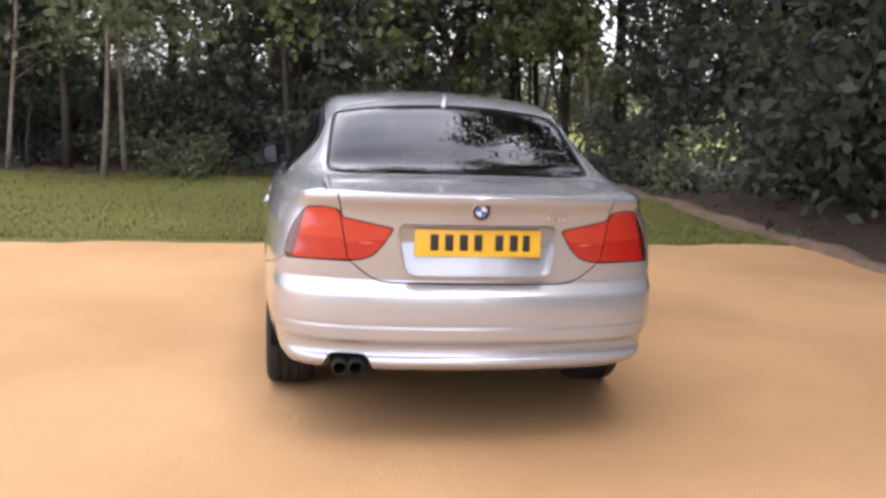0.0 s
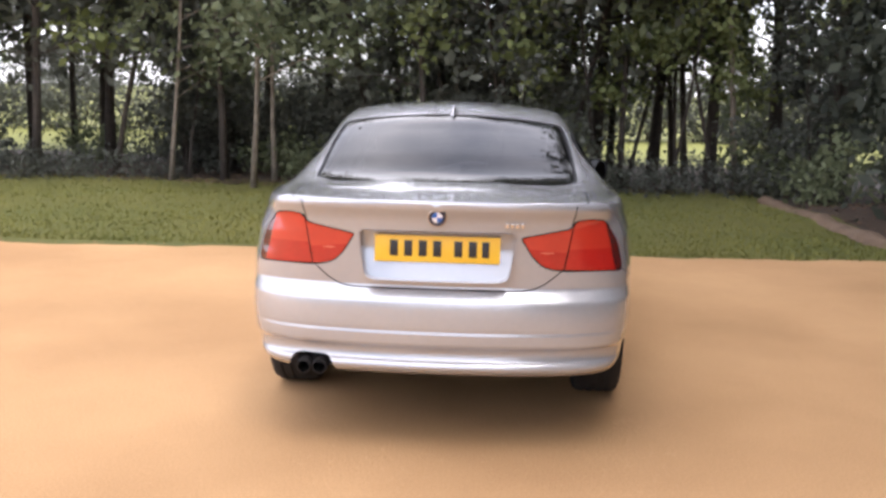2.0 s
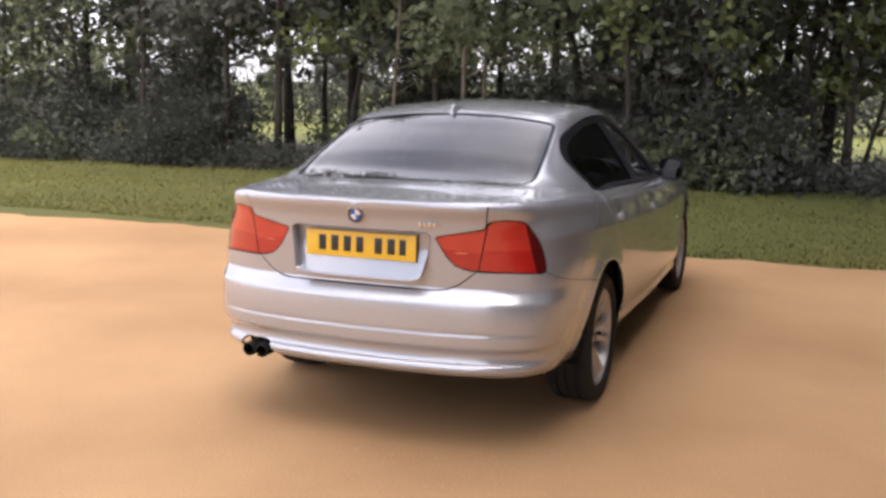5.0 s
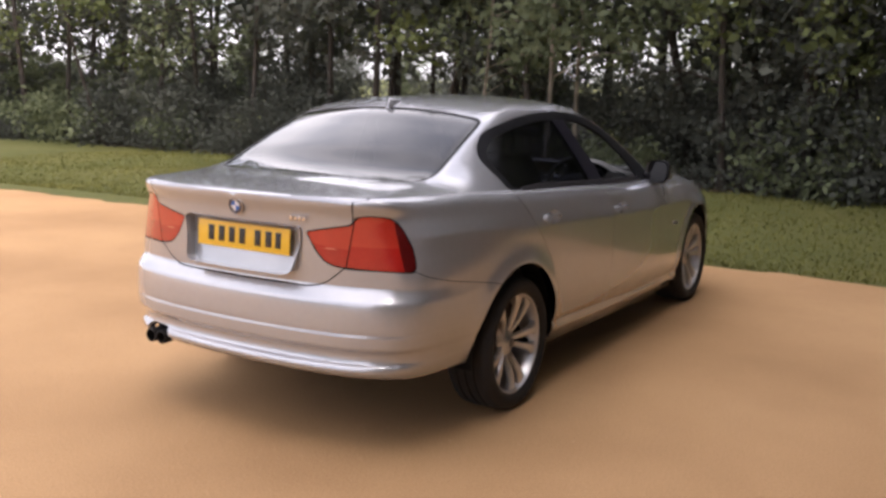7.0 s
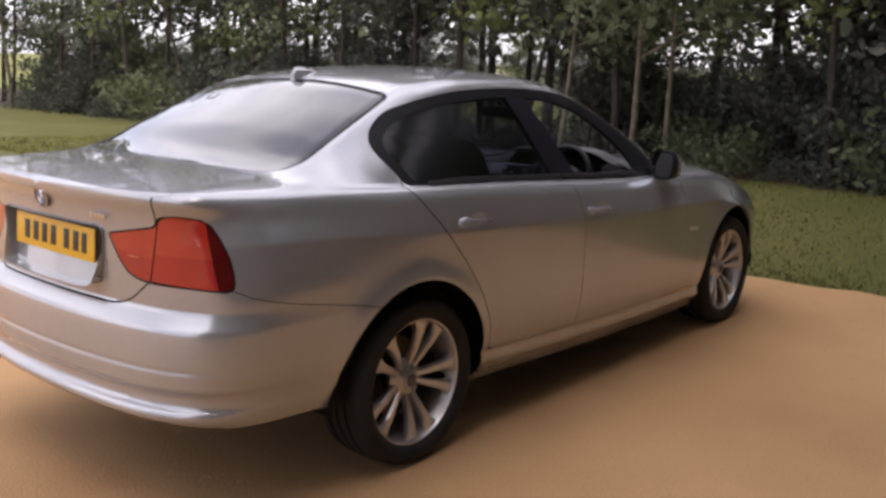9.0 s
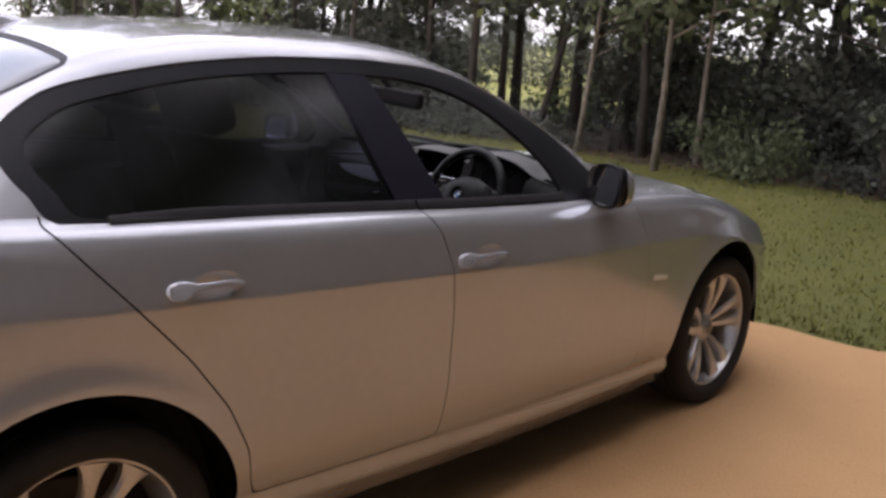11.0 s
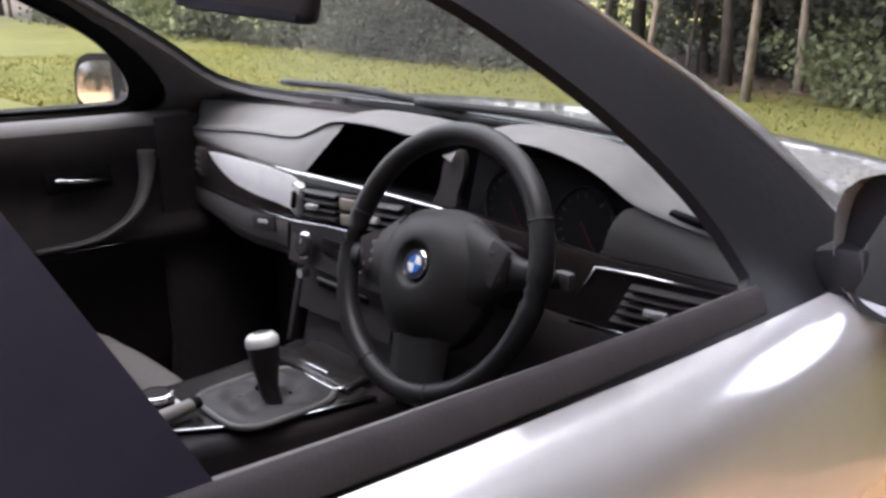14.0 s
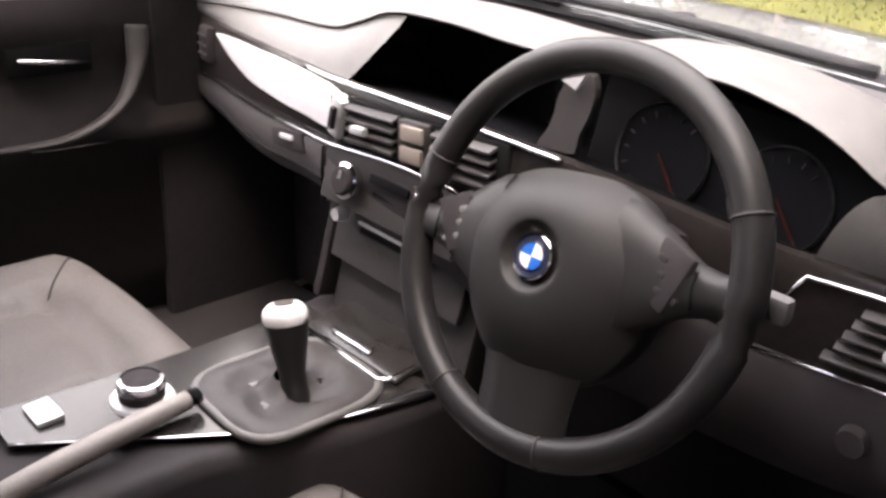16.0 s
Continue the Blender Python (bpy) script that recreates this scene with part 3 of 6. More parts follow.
# ---- wheels ----
def wheel():
    """Alloy wheel about the x axis, its face towards +x."""
    rim = part("wheel", lathe([(0.230, -0.11), (0.238, -0.105), (0.230, -0.09), (0.214, -0.07), (0.214, 0.055), (0.223, 0.070), (0.225, 0.083), (0.231, 0.094), (0.241, 0.097), (0.243, 0.090), (0.235, 0.080), (0.235, -0.10)], 72, None, True), ALLOY, None, "silver alloy rim with ten tapered spokes")
    tyre = [(0.237, -0.105), (0.250, -0.112), (0.275, -0.114), (0.300, -0.106), (0.312, -0.088), (0.316, -0.06)]
    for g in (-0.045, 0.0, 0.045):
        tyre += [(0.316, g - 0.008), (0.309, g - 0.006), (0.309, g + 0.006), (0.316, g + 0.008)]
    tyre += [(0.316, 0.06), (0.312, 0.088), (0.300, 0.106), (0.285, 0.112), (0.275, 0.114), (0.265, 0.1135), (0.252, 0.111), (0.239, 0.102), (0.233, 0.09), (0.233, -0.09)]
    part("tyre", lathe(tyre, 72, None, True), RUBBER, rim, "black rubber tyre, dusty at the tread")
    hub = part("hub_cap", lathe([(0.0, 0.070), (0.020, 0.070), (0.030, 0.067), (0.034, 0.060), (0.034, 0.03)], 32), ALLOY, rim)
    part("centre_badge", lathe([(0.0, 0.0725), (0.022, 0.072), (0.026, 0.069)], 24), NAVY_PAINT, rim)
    part("wheel_centre", lathe([(0.030, 0.060), (0.048, 0.052), (0.070, 0.042), (0.078, 0.030), (0.070, 0.01), (0.03, 0.0)], 40), ALLOY, rim)
    part("brake_disc", lathe([(0.06, -0.03), (0.150, -0.03), (0.150, -0.052), (0.06, -0.052)], 40, None, True), DARK_METAL, rim)
    # near-black disc added as the shade behind the spokes
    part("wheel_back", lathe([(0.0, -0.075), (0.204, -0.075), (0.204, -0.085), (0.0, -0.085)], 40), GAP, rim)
    for k in range(5):
        a = 2 * math.pi * (k + 0.5) / 5
        part("wheel_bolt", lathe([(0.0, 0.048), (0.009, 0.048), (0.011, 0.044), (0.011, 0.03)], 10, pose(0, 0.052 * math.cos(a), 0.052 * math.sin(a))), DARK_METAL, rim)
    for k in range(10):
        lean = 5.0 if k % 2 else -5.0
        bm = bmesh.new()
        rings = []
        for t in np.linspace(0, 1, 9):
            r = 0.052 + t * 0.171
            half = 0.0125 + 0.0095 * t ** 1.6 + (0.016 * max(0.0, t - 0.82) / 0.18 if t > 0.82 else 0)
            x = 0.044 + 0.030 * math.sin(t * math.pi * 0.55) + 0.008 * t
            rings.append([bm.verts.new((x + dx, r, hw)) for dx, hw in ((-0.022, -half), (-0.004, -half), (0.004, -half * 0.62), (0.004, half * 0.62), (-0.004, half), (-0.022, half))])
        for p, q in zip(rings, rings[1:]):
            for i in range(6):
                bm.faces.new((p[i], p[(i + 1) % 6], q[(i + 1) % 6], q[i]))
        bm.faces.new(rings[0]), bm.faces.new(rings[-1])
        bmesh.ops.recalc_face_normals(bm, faces=bm.faces)
        bm.transform(Matrix.Rotation(2 * math.pi * k / 10 + radians(lean), 4, "X"))
        part("spoke", crease(bm, 40), ALLOY, rim)
    return rim


first = wheel()
first.parent = car
first.matrix_basis = pose(0.757, REAR_HUB, HUB_Z, 12)
for x, y, a in ((0.750, FRONT_HUB, 0), (-0.757, REAR_HUB, 180), (-0.750, FRONT_HUB, 180)):
    w = copy_thing(first, pose(x, y, HUB_Z, 33, 0, a))
for x0, hub in ((1, REAR_HUB), (1, FRONT_HUB), (-1, REAR_HUB), (-1, FRONT_HUB)):
    bm = bmesh.new()
    ring = []
    for k in range(21):
        a = radians((-8 + 192 * k / 20) if hub < 1 else (-5 + 205 * k / 20))
        y, z = arch_y(hub) + 0.395 * math.cos(a), HUB_Z + 0.395 * math.sin(a)
        ring.append((bm.verts.new((x0 * 0.56, y, z)), bm.verts.new((x0 * 0.845, y, z))))
    for p, q in zip(ring, ring[1:]):
        bm.faces.new((p[0], p[1], q[1], q[0]))
    bm.faces.new([r[0] for r in ring])
    part("wheel_arch_liner", bm, GAP, car, smooth=False)
part("underbody", solid((1.50, 1.86, 0.05), pose(0, 1.36, 0.225), 0.02), GAP, car)
part("boot_floor", solid((1.06, 1.2, 0.05), pose(0, -0.22, 0.35), 0.02), GAP, car)
part("engine_tray", solid((1.06, 1.2, 0.05), pose(0, 2.80, 0.24), 0.02), GAP, car)
part("rear_valance", solid((1.10, 0.02, 0.16), pose(0, -0.80, 0.42), 0.005), GAP, car)

# ---- the car: fittings outside ----
def disc(radius, at, normal, thick=0.004, steps=40):
    """A round plate about a normal."""
    m = Matrix.Translation(at) @ Vector(normal).to_track_quat("X", "Z").to_matrix().to_4x4()
    return lathe([(0, thick), (radius * 0.93, thick), (radius, thick * 0.5), (radius, -thick)], steps, m)


def badge(parent, at, normal, r):
    """A round enamel badge: dark ring and four quarters in two colours."""
    m = Matrix.Translation(at) @ Vector(normal).to_track_quat("X", "Z").to_matrix().to_4x4()
    b = part("badge", disc(r, at, normal, 0.004), NAVY_PAINT, parent, "round badge with a dark ring and blue and white quarters")
    part("badge_rim", lathe([(r * 0.99, -0.002), (r * 1.05, 0.001), (r * 1.05, 0.004), (r * 0.97, 0.0055), (r * 0.95, 0.003)], 40, m, True), CHROME, b)
    part("badge_ring", lathe([(r * 0.57, 0.003), (r * 0.62, 0.0055), (r * 0.65, 0.003)], 32, m), CHROME, b)
    for k in range(4):
        bm = bmesh.new()
        arc = [(0, 0)] + [(r * 0.58 * math.cos(a), r * 0.58 * math.sin(a)) for a in np.linspace(k * math.pi / 2, (k + 1) * math.pi / 2, 9)]
        bm.faces.new([bm.verts.new((0.0052, u, w)) for u, w in arc])
        g = bmesh.ops.extrude_face_region(bm, geom=list(bm.faces))
        for v in g["geom"]:
            if isinstance(v, bmesh.types.BMVert):
                v.co.x -= 0.004
        bmesh.ops.recalc_face_normals(bm, faces=bm.faces)
        bm.transform(m)
        part("badge_quarter", bm, BLUE_PAINT if k % 2 else WHITE_PAINT, b, smooth=False)
    return b


badge(car, (0, -0.9435, 0.995), (0, -1, -0.18), 0.037)
plate_lean = pose(0, -0.9075, 0.858, -4)
plate = part("number_plate", solid((0.52, 0.006, 0.111), plate_lean, 0.003), PLATE_YELLOW, car, "yellow rear number plate with dark characters as plain bars")
for k, x in enumerate((-0.180, -0.120, -0.060, 0.000, 0.087, 0.147, 0.200)):
    part("plate_mark", solid((0.034 if k < 6 else 0.030, 0.003, 0.066), plate_lean @ pose(x, -0.0035, 0.002), 0.001), PLATE_BLACK, plate)
for k in range(4):
    part("model_badge", solid((0.013, 0.004, 0.020 - 0.002 * (k % 2)), pose(0.285 + k * 0.021, -0.9270 + k * 0.0012, 0.966, 2, 8), 0.0015), CHROME, car, "small chrome bars of a model badge")
bm = bmesh.new()
rings = []
for t in np.linspace(0, 1, 9):
    y = 0.150 + 0.150 * t
    h = 0.054 * (1 - t) ** 0.8 * (0.35 + 0.65 * min(1, t * 8)) if t < 1 else 0.001
    w = 0.021 * (0.35 + 0.65 * math.sin(math.pi * min(1, t * 0.8 + 0.2)))
    z = float(roof_z(y)) - 0.004
    rings.append([bm.verts.new(p) for p in ((-w, y, z), (-w * 0.45, y, z + h * 0.6), (0, y - 0.006, z + h), (w * 0.45, y, z + h * 0.6), (w, y, z))])
for p, q in zip(rings, rings[1:]):
    for i in range(4):
        bm.faces.new((p[i], p[i + 1], q[i + 1], q[i]))
bm.faces.new(rings[0][::-1])
part("antenna_fin", bm, SILVER, car, "silver shark-fin aerial on the roof")
for s in (1, -1):
    for y0, y1, z, x in ((0.185, 0.395, 0.874, 0.880), (1.057, 1.302, 0.826, 0.889)):
        bm = bmesh.new()
        rings = []
        for f, up, tall, out, deep in ((0, 0.010, 0.003, 0.004, 0.004), (0.004, 0.011, 0.012, 0.009, 0.008), (0.014, 0.0115, 0.0185, 0.014, 0.011), (0.032, 0.012, 0.0215, 0.017, 0.011), (0.048, 0.014, 0.019, 0.018, 0.010), (0.060, 0.017, 0.0125, 0.019, 0.009), (0.074, 0.0185, 0.0070, 0.020, 0.008), (0.110, 0.019, 0.0056, 0.021, 0.007), (0.150, 0.018, 0.0056, 0.020, 0.007), (0.172, 0.015, 0.0070, 0.017, 0.007), (0.195, 0.010, 0.0075, 0.011, 0.008), (0.215, 0.005, 0.0060, 0.004, 0.008), (0.226, 0.001, 0.0020, -0.004, 0.004)):
            along = y0 - 0.005 + f * (y1 - y0) / 0.236
            rings.append([bm.verts.new((s * (x + out + deep * (0.35 if math.cos(q) > 0 else 1.2) * math.cos(q) - 0.42 * tall * math.sin(q)), along, z + up + tall * math.copysign(abs(math.sin(q)) ** 0.8, math.sin(q)))) for q in np.linspace(0, 2 * math.pi, 14, endpoint=False)])
        for p, q in zip(rings, rings[1:]):
            for i in range(14):
                bm.faces.new((p[i], p[(i + 1) % 14], q[(i + 1) % 14], q[i]))
        bm.faces.new(rings[0]), bm.faces.new(rings[-1][::-1])
        bmesh.ops.recalc_face_normals(bm, faces=bm.faces)
        handle = part("door_handle", bm, SILVER, car, "silver painted pull handle with a rounded rear end")
        if y0 > 1 and s > 0:
            part("keyhole", lathe([(0.0, 0.002), (0.008, 0.002), (0.009, 0.004), (0.0115, 0.0035), (0.012, -0.003)], 20, pose(x + 0.0185, y0 + 0.040, z + 0.001)), DARK_METAL, handle, "round lock in the handle's end")
    part("side_repeater", solid((0.007, 0.098, 0.019), pose(s * 0.8935, 2.148, 0.636, -7, 0, s * 1.5), 0.003), REPEATER_LENS, car, "small clear side repeater lens on the wing")
    # door mirror
    mx, my, mz = (0.897, 1.747, 0.998) if s > 0 else (0.908, 1.802, 0.992)
    shellm = bmesh.new()
    rings = []
    for t in np.linspace(0, 1, 9):
        k = math.sqrt(max(0.0, 1 - (t ** 2.2)))
        y = my + 0.095 * t
        ring = []
        for a in np.linspace(0, 2 * math.pi, 28, endpoint=False):
            c, d = math.cos(a), math.sin(a)
            sq = (abs(c) ** 3 + abs(d) ** 3) ** (-1 / 3)
            ring.append(shellm.verts.new((s * (mx + (0.077 * c - 0.006 * d) * sq * (0.25 + 0.75 * k)), y, mz + 0.070 * d * sq * (0.3 + 0.7 * k) * (1.0 if c < 0 else 1.0 - 0.08 * c))))
        rings.append(ring)
    for p, q in zip(rings, rings[1:]):
        for i in range(28):
            j = (i + 1) % 28
            shellm.faces.new((p[i], q[i], q[j], p[j]) if s > 0 else (p[i], p[j], q[j], q[i]))
    shellm.faces.new(rings[-1][::-1] if s < 0 else rings[-1])
    bmesh.ops.recalc_face_normals(shellm, faces=shellm.faces)
    mirror = part("door_mirror", shellm, SILVER, car, "silver door mirror with a black surround")
    ring = []
    for a in np.linspace(0, 2 * math.pi, 36, endpoint=False):
        c, d = math.cos(a), math.sin(a)
        sq = (abs(c) ** 3.4 + abs(d) ** 3.4) ** (-1 / 3.4)
        ring.append((c * sq, d * sq))
    for name, grow, y, mt, lean in (("mirror_surround", 0.99, my - 0.009, BLACK_TRIM, 0.031 if s > 0 else 0.038), ("mirror_glass", 0.86 if s > 0 else 0.76, my - 0.012, MIRROR, 0.031 if s > 0 else 0.038)):
        bm = bmesh.new()
        f = bm.faces.new([bm.verts.new((s * (mx + 0.076 * grow * u), y - lean * u + (0.012 if s > 0 else 0.0036) * w, mz + 0.069 * grow * w)) for u, w in ring])
        g = bmesh.ops.extrude_face_region(bm, geom=[f])
        for v in g["geom"]:
            if isinstance(v, bmesh.types.BMVert):
                v.co.y += 0.03
        bmesh.ops.recalc_face_normals(bm, faces=bm.faces)
        part(name, bm, mt, mirror, smooth=False)
    part("mirror_arm", solid((0.055, 0.07, 0.050), pose(s * (mx - 0.070), my + 0.033, mz - 0.033, 0, s * -12, 0), 0.018), BLACK_TRIM, mirror)
for x in (-0.553, -0.487):
    part("exhaust_pipe", lathe([(0.026, 0), (0.031, 0.002), (0.032, 0.006), (0.032, 0.2), (0.029, 0.2), (0.027, 0.01), (0.026, 0)], 28, pose(x, -0.945, 0.346, 0, 0, 90)), PIPE_BLACK, car, "near-black metal tailpipe")
part("silencer", solid((0.55, 0.30, 0.14), pose(-0.30, -0.60, 0.36), 0.04), DARK_METAL, car)
for x0, x1, y1 in ((0.42, -0.12, 1.965), (-0.02, -0.56, 1.955)):
    blade = smooth_line([(x0, 2.075, 0.997), ((x0 + x1) / 2, 2.055, 1.012), (x1, 2.045, 1.006)], 6)
    arm = part("wiper", tube(blade, 0.008, 8), BLACK_TRIM, car, "black wiper resting at the foot of the windscreen")
    part("wiper_pivot", lathe([(0, 0.016), (0.012, 0.014), (0.015, 0.0)], 16, pose(x0 * 0.55 + x1 * 0.45, 2.075, 1.003, 0, -90)), BLACK_TRIM, arm)
part("cowl", tube(smooth_line([(-0.66, 2.015, 0.972), (-0.4, 2.09, 0.984), (0, 2.12, 0.988), (0.4, 2.09, 0.984), (0.66, 2.015, 0.972)], 6), 0.022, 8, flat=0.5), BLACK_TRIM, car, "black plastic cowl below the windscreen")


def skin_x(y, z):
    """How far out the upper body stands at a place along and up the car."""
    return min((abs(v[1] - y) + abs(v[2] - z), v[0]) for v in sheet.v if v[4] > UP)[1]


# flat rubber strips along the foot of the door windows
STRIP = paint("strip_rubber", (0.022, 0.020, 0.022), (0.030, 0.027, 0.029), 30, 0.7, bump=0.05, bump_scale=300, spec=0.2)
for y0, y1 in ((0.10, 0.952), (0.966, 1.625)):
    ys = np.linspace(y0, y1, 14)
    zs = np.interp(ys, (0.3, 0.7, 1.2, 1.6), (1.040, 1.018, 0.990, 0.973)) - 0.004
    xs = np.polyval(np.polyfit(ys, [skin_x(y, z) for y, z in zip(ys, zs)], 2), ys)
    bm = bmesh.new()
    rings = [[bm.verts.new((x + dx, y, z + dz)) for dx, dz in ((-0.006, 0.003), (0.000, 0.006), (0.007, 0.002), (0.013, -0.017), (0.010, -0.020), (-0.004, -0.010))] for x, y, z in zip(xs.tolist(), ys.tolist(), zs.tolist())]
    for p, q in zip(rings, rings[1:]):
        for i in range(6):
            bm.faces.new((p[i], p[(i + 1) % 6], q[(i + 1) % 6], q[i]))
    bm.faces.new(rings[0]), bm.faces.new(rings[-1][::-1])
    bmesh.ops.recalc_face_normals(bm, faces=bm.faces)
    part("window_strip", crease(bm, 50), STRIP, car, "flat grey rubber strip below the window")

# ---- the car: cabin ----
# pale vinyl copy: windscreen light on the dash is put into the colour
PALE_LIT_VINYL = paint("dash_vinyl", (0.100, 0.096, 0.093), (0.118, 0.113, 0.109), 30, 0.6, bump=0.12, bump_scale=420)
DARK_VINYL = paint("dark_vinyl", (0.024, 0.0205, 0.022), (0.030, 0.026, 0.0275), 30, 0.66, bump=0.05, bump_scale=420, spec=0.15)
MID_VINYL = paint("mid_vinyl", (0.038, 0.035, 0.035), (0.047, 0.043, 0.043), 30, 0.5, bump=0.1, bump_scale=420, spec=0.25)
LEATHER = paint("seat_leather", (0.118, 0.105, 0.099), (0.096, 0.086, 0.081), 14, 0.50, bump=0.06, bump_scale=200, spec=0.3)
CARPET = paint("carpet", (0.020, 0.017, 0.0185), (0.028, 0.024, 0.026), 60, 0.95, bump=0.5, bump_scale=300)
GLOSS_BLACK = paint("gloss_black", (0.012, 0.010, 0.010), (0.020, 0.017, 0.016), 12, 0.22, spec=0.15)
CONSOLE_BLACK = paint("console_black", (0.014, 0.013, 0.013), (0.022, 0.020, 0.019), 12, 0.20, spec=0.35)
BRUSHED = paint("satin_metal", (0.60, 0.60, 0.61), (0.52, 0.52, 0.53), 30, 0.36, 0.35)
# bright metal of the knob cap, and the painted reflection on the trim
PALE_METAL_GLINT = paint("pale_satin_metal", (0.80, 0.80, 0.80), (0.72, 0.72, 0.73), 30, 0.34, 0.1, coat=0.5)
CLOTH = paint("headlining", (0.13, 0.125, 0.13), (0.105, 0.10, 0.105), 60, 0.9, bump=0.2, bump_scale=500)
WHEEL_LEATHER = paint("wheel_leather", (0.011, 0.0103, 0.0107), (0.016, 0.0145, 0.0147), 40, 0.42, bump=0.04, bump_scale=300, spec=0.3)
# near-black for screens and dials, and for the shade painted into the recess
SCREEN_SHADE_BLACK = paint("dark_screen", (0.0035, 0.0035, 0.0045), (0.005, 0.005, 0.006), 10, 0.6, spec=0.08)

upper = [k for k, f in enumerate(sheet.f) if sheet.name[k] in ("body", "pillar", "screen_band", "window_band") and min(sheet.v[i][4] for i in f) > 1.5 and -0.52 < min(sheet.v[i][1] for i in f) and max(sheet.v[i][1] for i in f) < 2.06]
lining = Sheet(sheet.v, [sheet.f[k] for k in upper], "lining")
part("roof_lining", lining.piece(("lining",), (1, -1), 0.026, -0.018), CLOTH, car, "dark grey headlining and pillar trim")
part("cabin_floor", solid((1.62, 1.9, 0.03), pose(0, 1.15, 0.27), 0.01), CARPET, car, "dark carpet")
for s in (1, -1):
    part("kick_panel", solid((0.03, 0.36, 0.66), pose(s * 0.742, 2.0, 0.60), 0.01), CARPET, car)
part("scuttle", tube(smooth_line([(-0.70, 1.99, 0.950), (-0.5, 2.045, 0.955), (-0.25, 2.085, 0.957), (0, 2.095, 0.957), (0.25, 2.085, 0.957), (0.5, 2.045, 0.955), (0.70, 1.99, 0.950)], 4), 0.030, 8), DARK_VINYL, car, "black trim at the foot of the windscreen")
part("bulkhead", solid((1.44, 0.03, 0.62), pose(0, 2.12, 0.60), 0.01), CARPET, car)
part("parcel_shelf", solid((1.24, 0.50, 0.03), pose(0, -0.22, 1.035, 0), 0.01), CARPET, car, "dark parcel shelf below the rear glass")
part("boot_wall", solid((1.30, 0.03, 0.72), pose(0, -0.02, 0.67), 0.01), CARPET, car)

face_y = pchip([(-0.80, 1.94), (-0.74, 1.915), (-0.586, 1.87), (-0.35, 1.80), (-0.16, 1.758), (-0.077, 1.742), (0.1, 1.735), (0.3, 1.74), (0.5, 1.755), (0.60, 1.772), (0.75, 1.80)])
trim_top = pchip([(-0.75, 0.872), (-0.56, 0.887), (-0.366, 0.905), (-0.155, 0.918), (-0.016, 0.925), (0.133, 0.928), (0.30, 0.925), (0.5, 0.912), (0.74, 0.905)])
trim_low = pchip([(-0.75, 0.766), (-0.546, 0.791), (-0.256, 0.821), (-0.096, 0.838), (0.088, 0.855), (0.3, 0.848), (0.5, 0.823), (0.74, 0.82)])
glove_low = pchip([(-0.75, 0.705), (-0.594, 0.711), (-0.417, 0.719), (-0.283, 0.733), (-0.131, 0.752), (0.1, 0.74), (0.3, 0.70), (0.55, 0.70), (0.74, 0.72)])
lip_y = pchip([(-0.74, 1.908), (-0.586, 1.893), (-0.367, 1.852), (-0.22, 1.821), (-0.103, 1.797), (0, 1.789), (0.158, 1.786), (0.25, 1.775), (0.414, 1.76), (0.54, 1.76), (0.62, 1.785), (0.74, 1.85)])
lip_z = pchip([(-0.74, 0.900), (-0.586, 0.918), (-0.367, 0.944), (-0.22, 0.959), (-0.166, 0.968), (-0.103, 0.988), (-0.041, 1.009), (0.012, 1.015), (0.071, 1.016), (0.158, 1.013), (0.25, 1.016), (0.33, 1.032), (0.414, 1.036), (0.487, 1.026), (0.538, 1.008), (0.572, 0.987), (0.62, 0.968), (0.74, 0.935)])
glass_y = pchip([(0, 2.085), (0.35, 2.065), (0.55, 2.02), (0.66, 1.98), (0.74, 1.945)])


def dash(rows_of, name, mat, label="", x0=-0.735, x1=0.735):
    """A strip across the car: one column of points for each place along it."""
    bm = bmesh.new()
    cols = [[bm.verts.new(p) for p in rows_of(x)] for x in np.linspace(x0, x1, max(6, int((x1 - x0) * 75)))]
    for p, q in zip(cols, cols[1:]):
        for i in range(len(p) - 1):
            bm.faces.new((p[i], p[i + 1], q[i + 1], q[i]))
    bmesh.ops.recalc_face_normals(bm, faces=bm.faces)
    return part(name, crease(bm, 50), mat, dashboard, label)


def pad_rows(x):
    ly, lz, gy = float(lip_y(x)), float(lip_z(x)), float(glass_y(abs(x)))
    ctrl = [(1, 0.938), (0.94, 0.962), (0.62, 0.5 * (0.978 + lz)), (0.30, lz + 0.006), (0.10, lz + 0.003), (0.025, lz), (0, lz - 0.004)]
    out = [(x, ly + (gy - ly) * f, z) for f, z in smooth_line(ctrl, 3)]
    return out + [(x, ly + 0.006, lz - 0.008)]


def vinyl_face(name, left, right):
    """Grained face between the pad's lip and the trim; both its ends may slant."""
    bm = bmesh.new()
    grid = []
    for k in range(26):
        col = []
        for f in np.linspace(0, 1, 9):
            x = left(f) + (right(f) - left(f)) * k / 25
            y0, z0, y1, z1 = float(lip_y(x)) + 0.005, float(lip_z(x)) - 0.008, float(face_y(x)) + 0.010, float(trim_top(x))
            col.append(bm.verts.new((x, y0 + (y1 - y0) * f - 0.006 * math.sin(math.pi * f), z0 + (z1 - z0) * f)))
        grid.append(col)
    for p, q in zip(grid, grid[1:]):
        for i in range(8):
            bm.faces.new((p[i], p[i + 1], q[i + 1], q[i]))
    bmesh.ops.recalc_face_normals(bm, faces=bm.faces)
    return part(name, crease(bm, 50), PALE_LIT_VINYL, dashboard)


